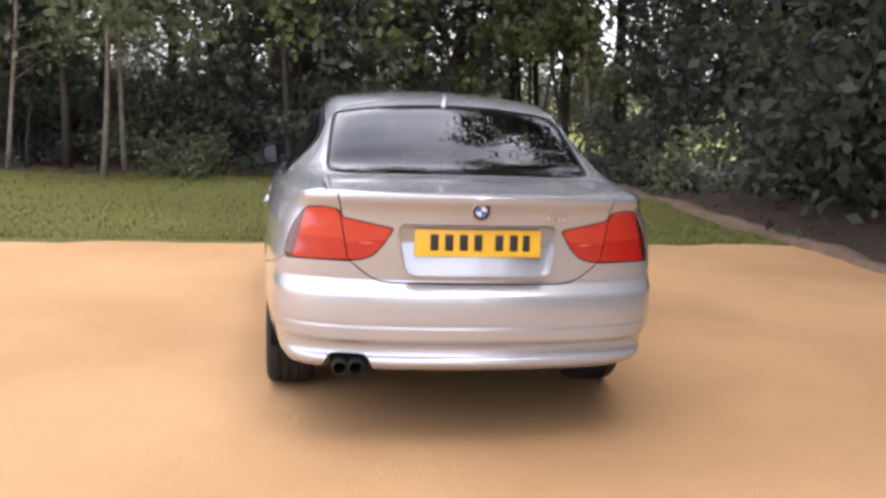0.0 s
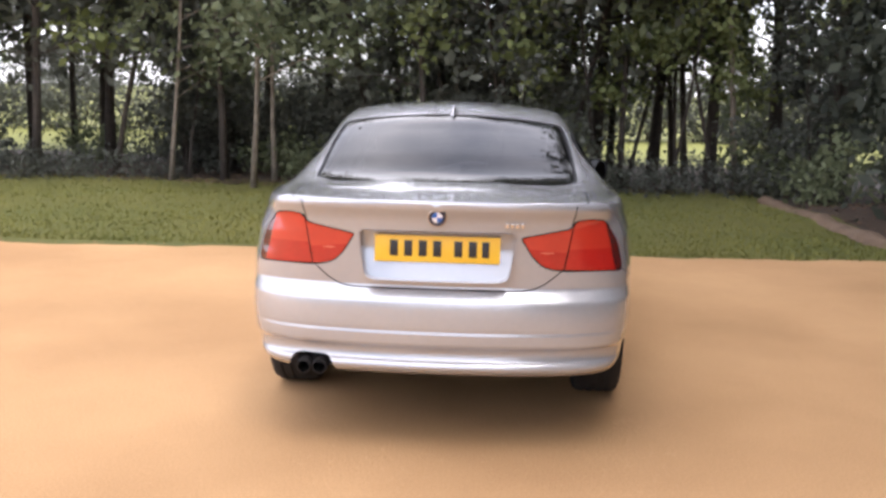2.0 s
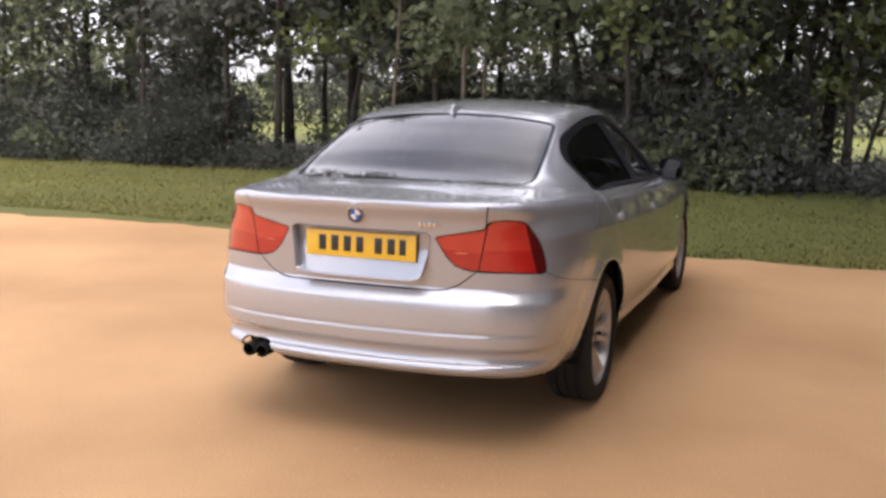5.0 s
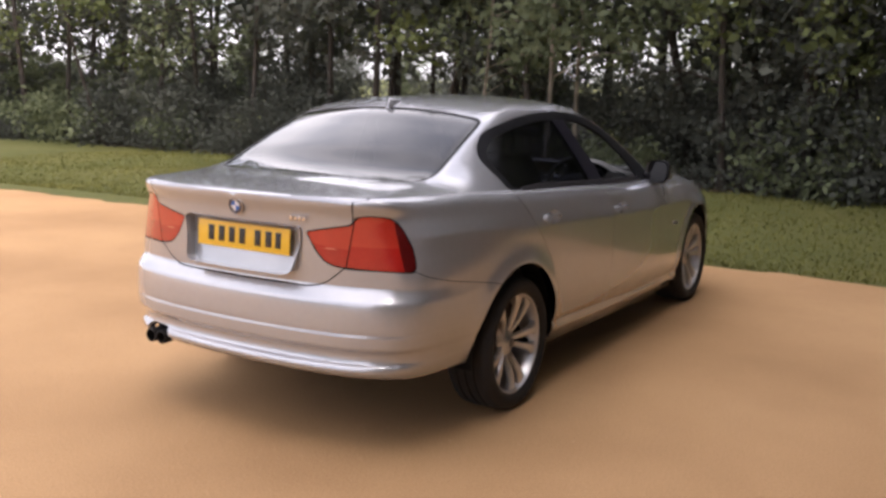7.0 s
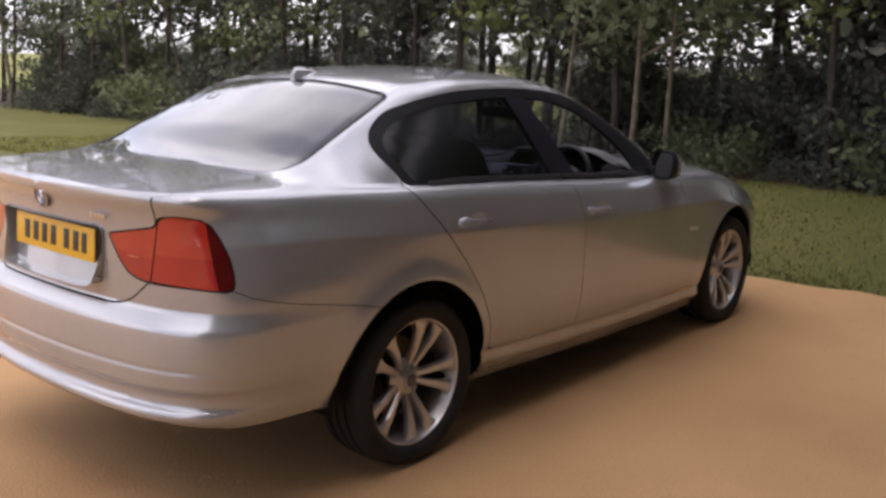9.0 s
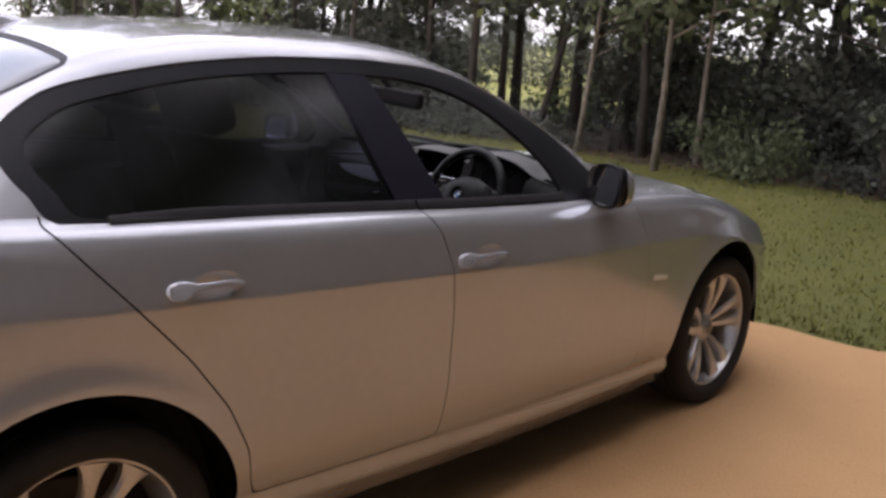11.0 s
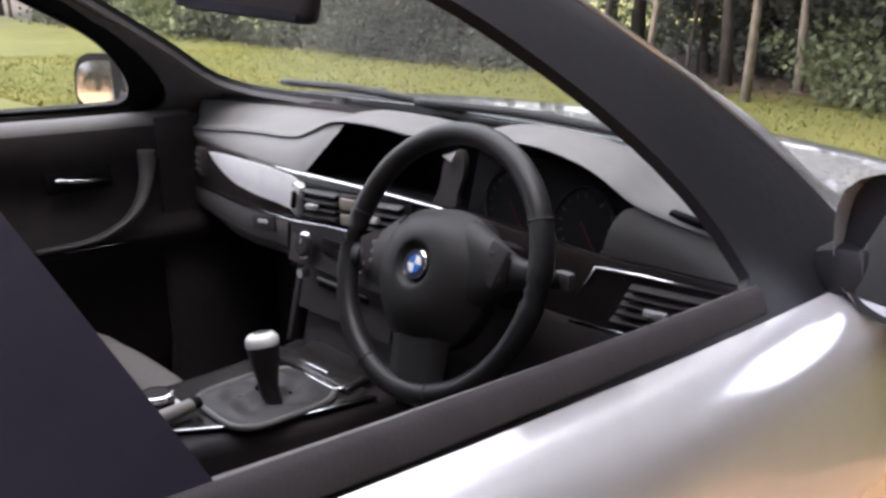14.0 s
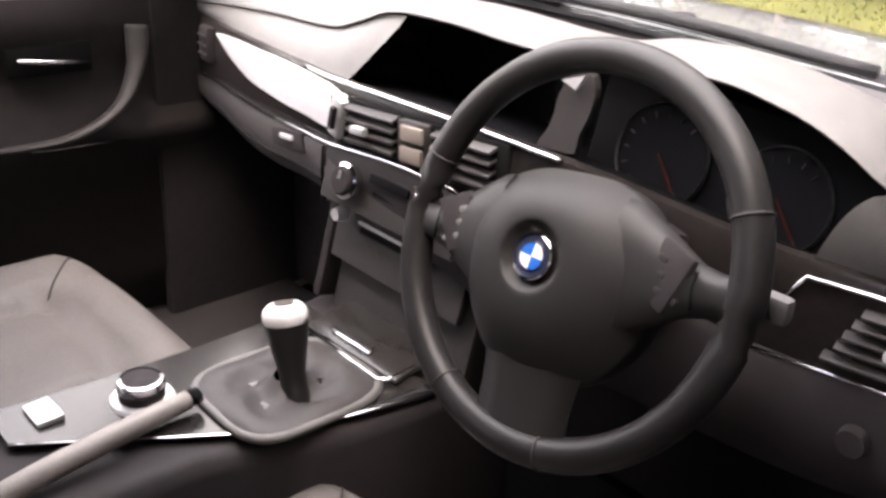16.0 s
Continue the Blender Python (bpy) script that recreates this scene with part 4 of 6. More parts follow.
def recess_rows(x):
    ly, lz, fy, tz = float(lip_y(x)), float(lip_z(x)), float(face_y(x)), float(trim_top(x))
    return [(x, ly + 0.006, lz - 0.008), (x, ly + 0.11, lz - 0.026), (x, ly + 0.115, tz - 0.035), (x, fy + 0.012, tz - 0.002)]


def trim_rows(x):
    y, a, b = float(face_y(x)), float(trim_top(x)), float(trim_low(x))
    return [(x, y + 0.013, a), (x, y + 0.002, a - 0.001)] + [(x, y - 0.005 * math.sin(math.pi * f), a - 0.004 + (b - a + 0.004) * f) for f in np.linspace(0, 1, 7)]


def lower_rows(x):
    y, a, b = float(face_y(x)), float(trim_low(x)), float(glove_low(x))
    return [(x, y, a), (x, y - 0.008, a - 0.008), (x, y - 0.006, a + (b - a) * 0.6), (x, y + 0.006, b + 0.010), (x, y + 0.026, b), (x, y + 0.09, b - 0.025), (x, 2.06, b - 0.07)]


dashboard = part("dashboard", solid((1.40, 0.10, 0.20), pose(0, 2.04, 0.80), 0.02), DARK_VINYL, car, "grey soft dashboard with black trim")
dash(pad_rows, "dash_pad", PALE_LIT_VINYL, "grained dashboard pad with windscreen light put into its grey, and a hood over the dials")
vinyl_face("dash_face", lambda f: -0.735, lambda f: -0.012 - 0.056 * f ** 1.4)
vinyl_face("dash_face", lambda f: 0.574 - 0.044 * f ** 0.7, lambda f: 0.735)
# the hood's shade is put into the recess colour
dash(recess_rows, "display_recess", SCREEN_SHADE_BLACK, "recess under the hood with its shade put into the near-black colour", -0.10, 0.605)
dash(trim_rows, "dash_trim", GLOSS_BLACK, "glossy black trim strip")
# glovebox takes the lit grey, the driver's side the shaded copy
dash(lower_rows, "glovebox", MID_VINYL, "glovebox below the trim in the lit, lighter copy of the dark grey", -0.735, -0.097)
dash(lower_rows, "lower_dash", DARK_VINYL, "lower dashboard with its shade put into the dark colour", -0.094, 0.735)


def ribbon(name, xs, top, low_edge, lift, mat, label=""):
    """A thin raised strip on the trim between two curves."""
    bm = bmesh.new()
    cols = [[bm.verts.new((x, float(face_y(x)) - lift - 0.0045 * math.sin(math.pi * (k + 1) / 6), float(top(x)) + (float(low_edge(x)) - float(top(x))) * k / 4)) for k in range(5)] for x in xs]
    for p, q in zip(cols, cols[1:]):
        for i in range(4):
            bm.faces.new((p[i], q[i], q[i + 1], p[i + 1]))
    g = bmesh.ops.extrude_face_region(bm, geom=list(bm.faces))
    for v in g["geom"]:
        if isinstance(v, bmesh.types.BMVert):
            v.co.y -= 0.003
    bmesh.ops.recalc_face_normals(bm, faces=bm.faces)
    return part(name, crease(bm), mat, dashboard, label)


glint_top = pchip([(-0.566, 0.8735), (-0.535, 0.8785), (-0.366, 0.899), (-0.155, 0.914), (-0.089, 0.916), (-0.056, 0.909)])
glint_low = pchip([(-0.566, 0.873), (-0.535, 0.861), (-0.45, 0.851), (-0.372, 0.847), (-0.254, 0.850), (-0.155, 0.856), (-0.078, 0.861), (-0.056, 0.900)])
# the sky's reflection on the gloss trim, built as a raised pale strip
ribbon("metal_inlay", np.linspace(-0.566, -0.060, 36), glint_top, glint_low, 0.002, PALE_METAL_GLINT, "pale strip shaped as the sky's reflection on the gloss trim")


def trim_line(curve, x0, x1, r, lift=0.006):
    part("trim_edge", tube([(x, float(face_y(x)) - lift, float(curve(x))) for x in np.linspace(x0, x1, 30)], r, 6), CHROME, dashboard)


trim_line(trim_low, -0.70, 0.16, 0.0026)
trim_line(trim_top, -0.17, 0.285, 0.0030, 0.002)
part("trim_edge", tube([(0.511, 1.752, 0.862), (0.534, 1.754, 0.899), (0.591, 1.765, 0.899), (0.72, 1.790, 0.896)], 0.0022, 6), CHROME, dashboard)
part("trim_edge", tube([(0.50, 1.750, 0.821), (0.611, 1.769, 0.822), (0.72, 1.790, 0.820)], 0.0018, 6), CHROME, dashboard)
# glovebox catch and shut lines
catch = part("glovebox_catch", solid((0.125, 0.008, 0.028), pose(-0.220, 1.765, 0.804, 0, -11, -14), 0.003), DARK_VINYL, dashboard, "recessed glovebox catch with a bright tab")
part("catch_tab", solid((0.045, 0.006, 0.007), pose(-0.215, 1.758, 0.809, 0, -11, -14), 0.002), BRUSHED, catch)
part("glovebox_seam", tube([(-0.0955, 1.734, 0.834), (-0.100, 1.735, 0.80), (-0.106, 1.744, 0.755)], 0.0022, 6), GAP, dashboard)
part("glovebox_seam", tube([(x, float(face_y(x)) - 0.0065, float(trim_low(x)) + (float(glove_low(x)) - float(trim_low(x))) * 0.62) for x in np.linspace(-0.62, -0.11, 24)], 0.0016, 6), GAP, dashboard)
outlet = part("air_outlet", solid((0.075, 0.02, 0.062), pose(-0.640, 1.880, 0.840, 0, -6, -18), 0.010), DARK_VINYL, dashboard, "round-edged air outlet by the passenger door")
for k in range(3):
    part("vent_slat", solid((0.058, 0.006, 0.004), pose(-0.640, 1.869, 0.824 + 0.016 * k, 16, -6, -18), 0.001), MID_VINYL, outlet)
# middle vents
vents = part("middle_vent", solid((0.300, 0.010, 0.056), pose(0.075, 1.735, 0.888, 0, -3.5, 0), 0.004), GAP, dashboard, "middle air vents with slats and a switch panel")
for x0, x1 in ((-0.036, 0.056), (0.116, 0.208)):
    xm = (x0 + x1) / 2
    mid = 0.886 + 0.05 * (xm - 0.01)
    for k in range(4):
        part("vent_slat", solid((x1 - x0, 0.014, 0.0040), pose(xm, 1.726, mid + 0.0125 * (k - 1.5), 20, -4, -2), 0.001), MID_VINYL, vents)
    part("vent_tab", solid((0.026, 0.010, 0.010), pose(xm - 0.012, 1.717, mid - 0.004, 0, -4, 0), 0.003), BRUSHED, vents)
TAN_PLASTIC = paint("tan_plastic", (0.26, 0.22, 0.19), (0.22, 0.19, 0.165), 30, 0.45)
part("vent_frame", solid((0.024, 0.018, 0.052), pose(-0.055, 1.730, 0.884, 0, 15, -6), 0.004), BRUSHED, vents)
part("vent_wheel", solid((0.008, 0.010, 0.030), pose(-0.055, 1.719, 0.884, 0, 15, -6), 0.003), DARK_VINYL, vents)
panel = part("hazard_panel", solid((0.050, 0.014, 0.050), pose(0.086, 1.729, 0.889, 0, -4, 0), 0.004), MID_VINYL, vents)
for z in (0.877, 0.901):
    part("panel_button", solid((0.036, 0.006, 0.018), pose(0.088, 1.720, z, 0, -4, 0), 0.003), TAN_PLASTIC, panel)


# centre stack, leaning back towards its foot
def stack_y(z):
    return 1.735 + (0.815 - z) * 0.24


def stack_box(name, size, x, z, mat, bevel=0.002, label="", proud=0.0, parent=None):
    return part(name, solid(size, pose(x, stack_y(z) - proud, z, -13.5), bevel), mat, parent or stack, label)


stack = part("control_tower", solid((0.262, 0.10, 0.28), pose(0.036, stack_y(0.70) + 0.056, 0.70, -13.5), 0.012), MID_VINYL, dashboard, "control tower with climate and radio controls")
climate = stack_box("climate_panel", (0.245, 0.010, 0.072), 0.032, 0.806, MID_VINYL, 0.004)
radio = stack_box("radio_panel", (0.245, 0.010, 0.082), 0.030, 0.722, MID_VINYL, 0.004)
stack_box("tray_lid", (0.240, 0.010, 0.075), 0.028, 0.632, MID_VINYL, 0.004)
stack_box("tower_edge", (0.014, 0.030, 0.170), -0.106, 0.700, DARK_VINYL, 0.004)
for x, z in ((-0.029, 0.808), (0.115, 0.816)):
    m = pose(x, stack_y(z) - 0.004, z, 0, 0, -90) @ pose(0, 0, 0, 0, -13.5)
    dial = part("climate_dial", lathe([(0.0, 0.024), (0.015, 0.024), (0.018, 0.021), (0.019, 0.0)], 28, m), DARK_VINYL, stack, "round climate dial with a bright ring")
    part("dial_ring", lathe([(0.0175, 0.018), (0.0225, 0.016), (0.0225, 0.004), (0.0175, 0.004)], 28, m, True), CHROME, dial)
    part("dial_mark", solid((0.002, 0.002, 0.010), m @ pose(0.0245, 0, 0.008)), BRUSHED, dial)
stack_box("display_window", (0.070, 0.005, 0.011), 0.045, 0.826, SCREEN_SHADE_BLACK, 0.001, "", 0.005, climate)
stack_box("display_window", (0.070, 0.005, 0.008), 0.045, 0.806, SCREEN_SHADE_BLACK, 0.001, "", 0.005, climate)
for k in range(4):
    stack_box("control_button", (0.013, 0.006, 0.008), 0.018 + 0.018 * k, 0.788, BRUSHED if k in (0, 2) else DARK_VINYL, 0.002, "", 0.006, climate)
part("radio_knob", lathe([(0, 0.016), (0.008, 0.016), (0.010, 0.0)], 20, pose(-0.064, stack_y(0.752) - 0.005, 0.752, 0, 0, -90)), BRUSHED, stack)
stack_box("disc_slot", (0.130, 0.004, 0.004), 0.030, 0.748, BRUSHED, 0.001, "", 0.005, radio)
stack_box("disc_slot", (0.130, 0.004, 0.007), 0.030, 0.737, GAP, 0.001, "", 0.005, radio)
for k in range(6):
    stack_box("radio_button", (0.015, 0.006, 0.008), -0.020 + 0.019 * k, 0.716, MID_VINYL, 0.002, "", 0.005, radio)
stack_box("tray_line", (0.105, 0.004, 0.0026), -0.034, 0.657, BRUSHED, 0.001, "", 0.006)
stack_box("tray_line", (0.125, 0.004, 0.0030), -0.050, 0.588, BRUSHED, 0.001, "", 0.006)

NEEDLE = paint("needle_red", (0.05, 0.010, 0.008), (0.04, 0.008, 0.007), 20, 0.6, spec=0.1)
# dials under the hood
part("dial_face", solid((0.30, 0.01, 0.125), pose(0.415, 1.812, 0.938, -14), 0.004), SCREEN_SHADE_BLACK, dashboard, "dark instrument panel")
RING = paint("gauge_ring_metal", (0.24, 0.24, 0.25), (0.20, 0.20, 0.21), 20, 0.34, 0.8)
for x, z, r in ((0.351, 0.937, 0.050), (0.474, 0.932, 0.047)):
    m = pose(x, 1.803, z, -14) @ pose(0, 0, 0, 0, 0, -90)
    gauge = part("gauge", lathe([(0.0, 0.001), (r, 0.001), (r, -0.004)], 40, m), SCREEN_SHADE_BLACK, dashboard, "round gauge with a thin bright ring")
    part("gauge_ring", lathe([(r - 0.0012, 0.0), (r, 0.004), (r + 0.0012, 0.0)], 48, m, True), RING, gauge)
    for k in range(13):
        a = radians(-40 + k * 260 / 12)
        part("gauge_mark", solid((0.0012, 0.0014, 0.006), m @ pose(0.0022, 0, 0) @ Matrix.Rotation(a, 4, "X") @ pose(0, 0, r - 0.010)), MID_VINYL, gauge)
    part("needle", solid((0.0015, 0.0020, 0.040), m @ pose(0.004, 0, 0) @ Matrix.Rotation(radians(220), 4, "X") @ pose(0, 0, 0.017)), NEEDLE, gauge)
# fin between the display and the dials
def plate(outline, y, deep, mat, name, label="", lean=0.0):
    bm = bmesh.new()
    f = bm.faces.new([bm.verts.new((x, y + lean * (z - 0.925), z)) for x, z in outline])
    g = bmesh.ops.extrude_face_region(bm, geom=[f])
    for v in g["geom"]:
        if isinstance(v, bmesh.types.BMVert):
            v.co.y += deep
    bmesh.ops.recalc_face_normals(bm, faces=bm.faces)
    return part(name, crease(bm, 40), mat, dashboard, label, smooth=False)


plate([(x, z) for x, z in smooth_line([(0.283, 1.006), (0.263, 1.000), (0.249, 0.978), (0.246, 0.959), (0.237, 0.937), (0.227, 0.921), (0.252, 0.922), (0.276, 0.925), (0.279, 0.944), (0.288, 0.965), (0.292, 0.985), (0.290, 0.999)], 2, True)], 1.766, 0.010, MID_VINYL, "binnacle_fin", "grey fin between the display and the dials")
# bright triangle added for the light caught by the fin's top
plate([(0.286, 1.006), (0.258, 0.996), (0.276, 0.990)], 1.757, 0.004, BRUSHED, "fin_tip")
# outlet by the driver's door
side_vent = part("side_vent", solid((0.125, 0.010, 0.056), pose(0.640, 1.778, 0.862, -4, 0, 10), 0.006), GLOSS_BLACK, dashboard, "side air vent with slats")
for k, (x0, z) in enumerate(((0.558, 0.839), (0.566, 0.851), (0.570, 0.862), (0.575, 0.873), (0.580, 0.884))):
    part("vent_slat", solid((0.705 - x0, 0.012, 0.0032), pose((x0 + 0.705) / 2, 1.766 + ((x0 + 0.705) / 2 - 0.62) * 0.2, z, 18, 0, 10), 0.001), MID_VINYL, side_vent)
part("vent_tab", solid((0.030, 0.008, 0.009), pose(0.620, 1.757, 0.860, 0, 0, 10), 0.003), BRUSHED, side_vent)
part("demist_slot", solid((0.058, 0.016, 0.008), pose(0.633, 1.803, 0.967, 0, 13, 16), 0.003), GAP, dashboard)
part("light_switch", lathe([(0, 0.010), (0.012, 0.010), (0.014, 0.0)], 24, pose(0.60, 1.762, 0.775, 0, 0, -90)), DARK_VINYL, dashboard)

# ---- steering wheel, console, seats, doors ----
SATIN_GREY = paint('satin_grey', (0.022, 0.021, 0.021), (0.018, 0.017, 0.017), 30, 0.45, 0.05, spec=0.25)
AIRBAG = paint('airbag_vinyl', (0.0135, 0.0126, 0.0128), (0.0170, 0.0158, 0.0160), 30, 0.55, bump=0.035, bump_scale=420, spec=0.28)
HUB = Vector((0.384, 1.628, 0.898))
WHEEL = Matrix.Translation(HUB) @ Matrix.Rotation(radians(-21.5), 4, "X")
SPUN = WHEEL @ Matrix.Rotation(radians(-8), 4, "Y")  # the wheel stands a little turned


def wheel_part(name, bm, mat, parent=None, label=""):
    bm.transform(SPUN)
    return part(name, bm, mat, parent or steering, label)


# local axes: x to the right, z up the wheel, -y towards the driver
steering = part("steering_wheel", tube([(0.1635 * math.cos(a), 0, 0.1635 * math.sin(a)) for a in np.linspace(0, 2 * math.pi, 72, endpoint=False)], 0.0148, 16, True), WHEEL_LEATHER, car, "black leather three-spoke steering wheel")
steering.data.transform(WHEEL)
for a in (21, 159, 237, 280):
    c, s = math.cos(radians(a)), math.sin(radians(a))
    wheel_part("rim_seam", tube([(0.1635 * c + 0.0152 * (c * math.cos(t)), 0.0152 * math.sin(t), 0.1635 * s + 0.0152 * s * math.cos(t)) for t in np.linspace(0, 2 * math.pi, 18, endpoint=False)], 0.0011, 5, True), MID_VINYL)

# cover: a dome round a sunken dish that holds the badge
DISH = (-0.004, -0.0075)
half = [(0, 0.067), (0.035, 0.065), (0.066, 0.053), (0.086, 0.030), (0.096, 0.0), (0.093, -0.035), (0.080, -0.066), (0.055, -0.095), (0.028, -0.106), (0, -0.109)]
outline = smooth_line(half + [(-x, z) for x, z in half[-2:0:-1]], 4, True)


def cover_ring(s, y):
    out = []
    for x, z in outline:
        u, w = x - DISH[0], z - DISH[1]
        k = 0.030 / math.hypot(u, w)
        out.append((DISH[0] + u * (k + (1 - k) * s), y, DISH[1] + w * (k + (1 - k) * s)))
    return out


def dish_ring(r, y):
    out = []
    for x, z in outline:
        u, w = x - DISH[0], z - DISH[1]
        k = r / math.hypot(u, w)
        out.append((DISH[0] + u * k, y, DISH[1] + w * k))
    return out


bm = bmesh.new()
rings = [cover_ring(0.97, 0.026), cover_ring(1.0, 0.012)]
rings += [cover_ring(s, -0.036 + 0.036 * s ** 2.2) for s in (1.0, 0.985, 0.95, 0.88, 0.78, 0.64, 0.48, 0.32, 0.16, 0.05, 0.0)]
rings += [dish_ring(0.0285, -0.0352), dish_ring(0.026, -0.0315), dish_ring(0.0225, -0.0275), dish_ring(0.019, -0.0265), dish_ring(0.004, -0.0265)]
rings = [[bm.verts.new(p) for p in r] for r in rings]
for p, q in zip(rings, rings[1:]):
    for i in range(len(p)):
        j = (i + 1) % len(p)
        bm.faces.new((p[i], p[j], q[j], q[i]))
bm.faces.new(rings[-1]), bm.faces.new(rings[0][::-1])
bmesh.ops.recalc_face_normals(bm, faces=bm.faces)
wheel_part("airbag_cover", bm, AIRBAG, None, "padded dark grey airbag cover")
for s in (1, -1):
    bm = bmesh.new()
    rings = []
    for t in np.linspace(0, 1, 13):
        x = 0.058 + 0.104 * t
        top = float(np.interp(x, (0.058, 0.066, 0.101, 0.127, 0.145, 0.162), (0.055, 0.054, 0.035, 0.018, 0.014, 0.019)))
        low = float(np.interp(x, (0.058, 0.085, 0.12, 0.145, 0.162), (-0.060, -0.045, -0.024, -0.018, -0.024)))
        zc, h = 0.5 * (top + low), 0.5 * (top - low)
        f = -0.022 + 0.014 * t
        rings.append([bm.verts.new((s * x, y, zc + w * h)) for y, w in ((f + 0.004, -0.85), (f, -0.3), (f, 0.35), (f + 0.004, 0.8), (f + 0.014, 1), (0.012, 0.8), (0.012, -0.8), (f + 0.014, -1))])
    for p, q in zip(rings, rings[1:]):
        for i in range(8):
            bm.faces.new((p[i], p[(i + 1) % 8], q[(i + 1) % 8], q[i]))
    bmesh.ops.recalc_face_normals(bm, faces=bm.faces)
    spoke = wheel_part("wheel_spoke", bm, SATIN_GREY, None, "side spoke with buttons and a satin metal accent")
    wheel_part("button_panel", solid((0.034, 0.008, 0.050), pose(s * 0.104, -0.0120, 0.004, 0, s * 24, s * -8), 0.004), DARK_VINYL, spoke)
    for k in range(6):
        # left buttons take the pale copy, which paints the light they catch
        wheel_part("spoke_button", solid((0.009, 0.003, 0.006), pose(s * (0.101 + 0.014 * (k % 2)), -0.0152 + 0.002 * (k % 2), 0.016 - 0.012 * (k // 2) - 0.005 * (k % 2), 0, s * 24, s * -8), 0.002), PALE_LIT_VINYL if s < 0 else DARK_VINYL, spoke)
    wheel_part("spoke_seam", tube([(s * 0.129, -0.0135, 0.012), (s * 0.128, -0.0155, 0.002), (s * 0.130, -0.0135, -0.016)], 0.0013, 5), GAP, spoke)
bm = bmesh.new()
rings = []
for t in np.linspace(0, 1, 8):
    z = -0.085 - 0.075 * t
    w = 0.052 - 0.006 * math.sin(t * 2.6)
    rings.append([bm.verts.new((w * u, y, z)) for u, y in ((-1, -0.004), (-0.5, -0.014 + 0.008 * t), (0.5, -0.014 + 0.008 * t), (1, -0.004), (0.8, 0.012), (-0.8, 0.012))])
for p, q in zip(rings, rings[1:]):
    for i in range(6):
        bm.faces.new((p[i], p[(i + 1) % 6], q[(i + 1) % 6], q[i]))
bmesh.ops.recalc_face_normals(bm, faces=bm.faces)
wheel_part("wheel_spoke", bm, AIRBAG, None, "broad lower spoke")
mark = SPUN @ Vector((DISH[0], -0.0275, DISH[1]))
face = SPUN.to_3x3() @ Vector((0, -1, 0))
badge(steering, tuple(mark), tuple(face), 0.0185)
part("column_shroud", solid((0.10, 0.22, 0.085), Matrix.Translation(HUB) @ pose(0, 0.13, -0.045, -21.5), 0.025), DARK_VINYL, car, "dark steering column shroud")
for s in (1, -1):
    tip = (0.552, 1.672, 0.905) if s > 0 else (0.232, 1.672, 0.870)
    stalk = part("column_stalk", tube([(0.38 + s * 0.05, 1.70, 0.875), (0.38 + s * 0.12, 1.685, 0.5 * (0.875 + tip[2])), tip], [0.007, 0.0075, 0.011], 10), DARK_VINYL, car, "column stalk")
    part("stalk_tip", solid((0.024, 0.014, 0.022), pose(*tip), 0.006), PALE_LIT_VINYL, stalk)

# console between the seats
bm = bmesh.new()
rings = []
for y, u, w in ((0.95, 0.095, 0.095), (1.20, 0.098, 0.095), (1.32, 0.105, 0.092), (1.45, 0.108, 0.098), (1.54, 0.112, 0.128), (1.61, 0.118, 0.148), (1.70, 0.130, 0.165), (1.76, 0.138, 0.166), (1.84, 0.140, 0.166)):
    z = 0.598 + 0.012 * max(0.0, (y - 1.6) / 0.24)
    rings.append([bm.verts.new(p) for p in ((-u - 0.01, y, z - 0.3), (-u, y, z - 0.022), (-u + 0.008, y, z - 0.004), (-u + 0.02, y, z), (w - 0.02, y, z), (w - 0.008, y, z - 0.004), (w, y, z - 0.022), (w + 0.004, y, z - 0.3))])
for p, q in zip(rings, rings[1:]):
    for i in range(7):
        bm.faces.new((p[i], q[i], q[i + 1], p[i + 1]))
bm.faces.new(rings[0]), bm.faces.new(rings[-1][::-1])
bmesh.ops.recalc_face_normals(bm, faces=bm.faces)
console = part("centre_console", crease(bm, 60), DARK_VINYL, car, "dark centre console with glossy trim and bright edges")
PLATE = smooth_line([(1.30, -0.108, -0.040), (1.38, -0.102, 0.012), (1.456, -0.097, 0.062), (1.536, -0.096, 0.110), (1.603, -0.098, 0.131), (1.66, -0.103, 0.142), (1.712, -0.108, 0.149)], 4)
bm = bmesh.new()
rings = [[bm.verts.new((a + (b - a) * k / 5, y, 0.603 + (0.004 if y > 1.70 else 0))) for k in range(6)] for y, a, b in PLATE]
for p, q in zip(rings, rings[1:]):
    for i in range(5):
        bm.faces.new((p[i], p[i + 1], q[i + 1], q[i]))
g = bmesh.ops.extrude_face_region(bm, geom=list(bm.faces))
for v in g["geom"]:
    if isinstance(v, bmesh.types.BMVert):
        v.co.z += 0.006
bmesh.ops.recalc_face_normals(bm, faces=bm.faces)
part("console_trim", crease(bm), CONSOLE_BLACK, console, "glossy black console plate")
for k in (1, 2):
    n = len(PLATE)
    # right edging flares to stand for the gloss plate's highlight
    wide = [0.0022 + (0.010 * max(0.0, (i / n - 0.6) / 0.4) if k == 2 else 0) for i in range(n)]
    part("console_edge", tube([(p[k], p[0], 0.6075) for p in PLATE], wide, 8, flat=0.6), CHROME, console, "bright metal edging, flared on the right for the plate's highlight")
part("ash_tray", solid((0.175, 0.10, 0.012), pose(0.033, 1.727, 0.620, 8, 0, 2), 0.006), CONSOLE_BLACK, console)
part("tray_edge", tube([(-0.050, 1.672, 0.616), (0.104, 1.668, 0.616), (0.112, 1.676, 0.617), (0.116, 1.716, 0.622)], 0.003, 6), CHROME, console)
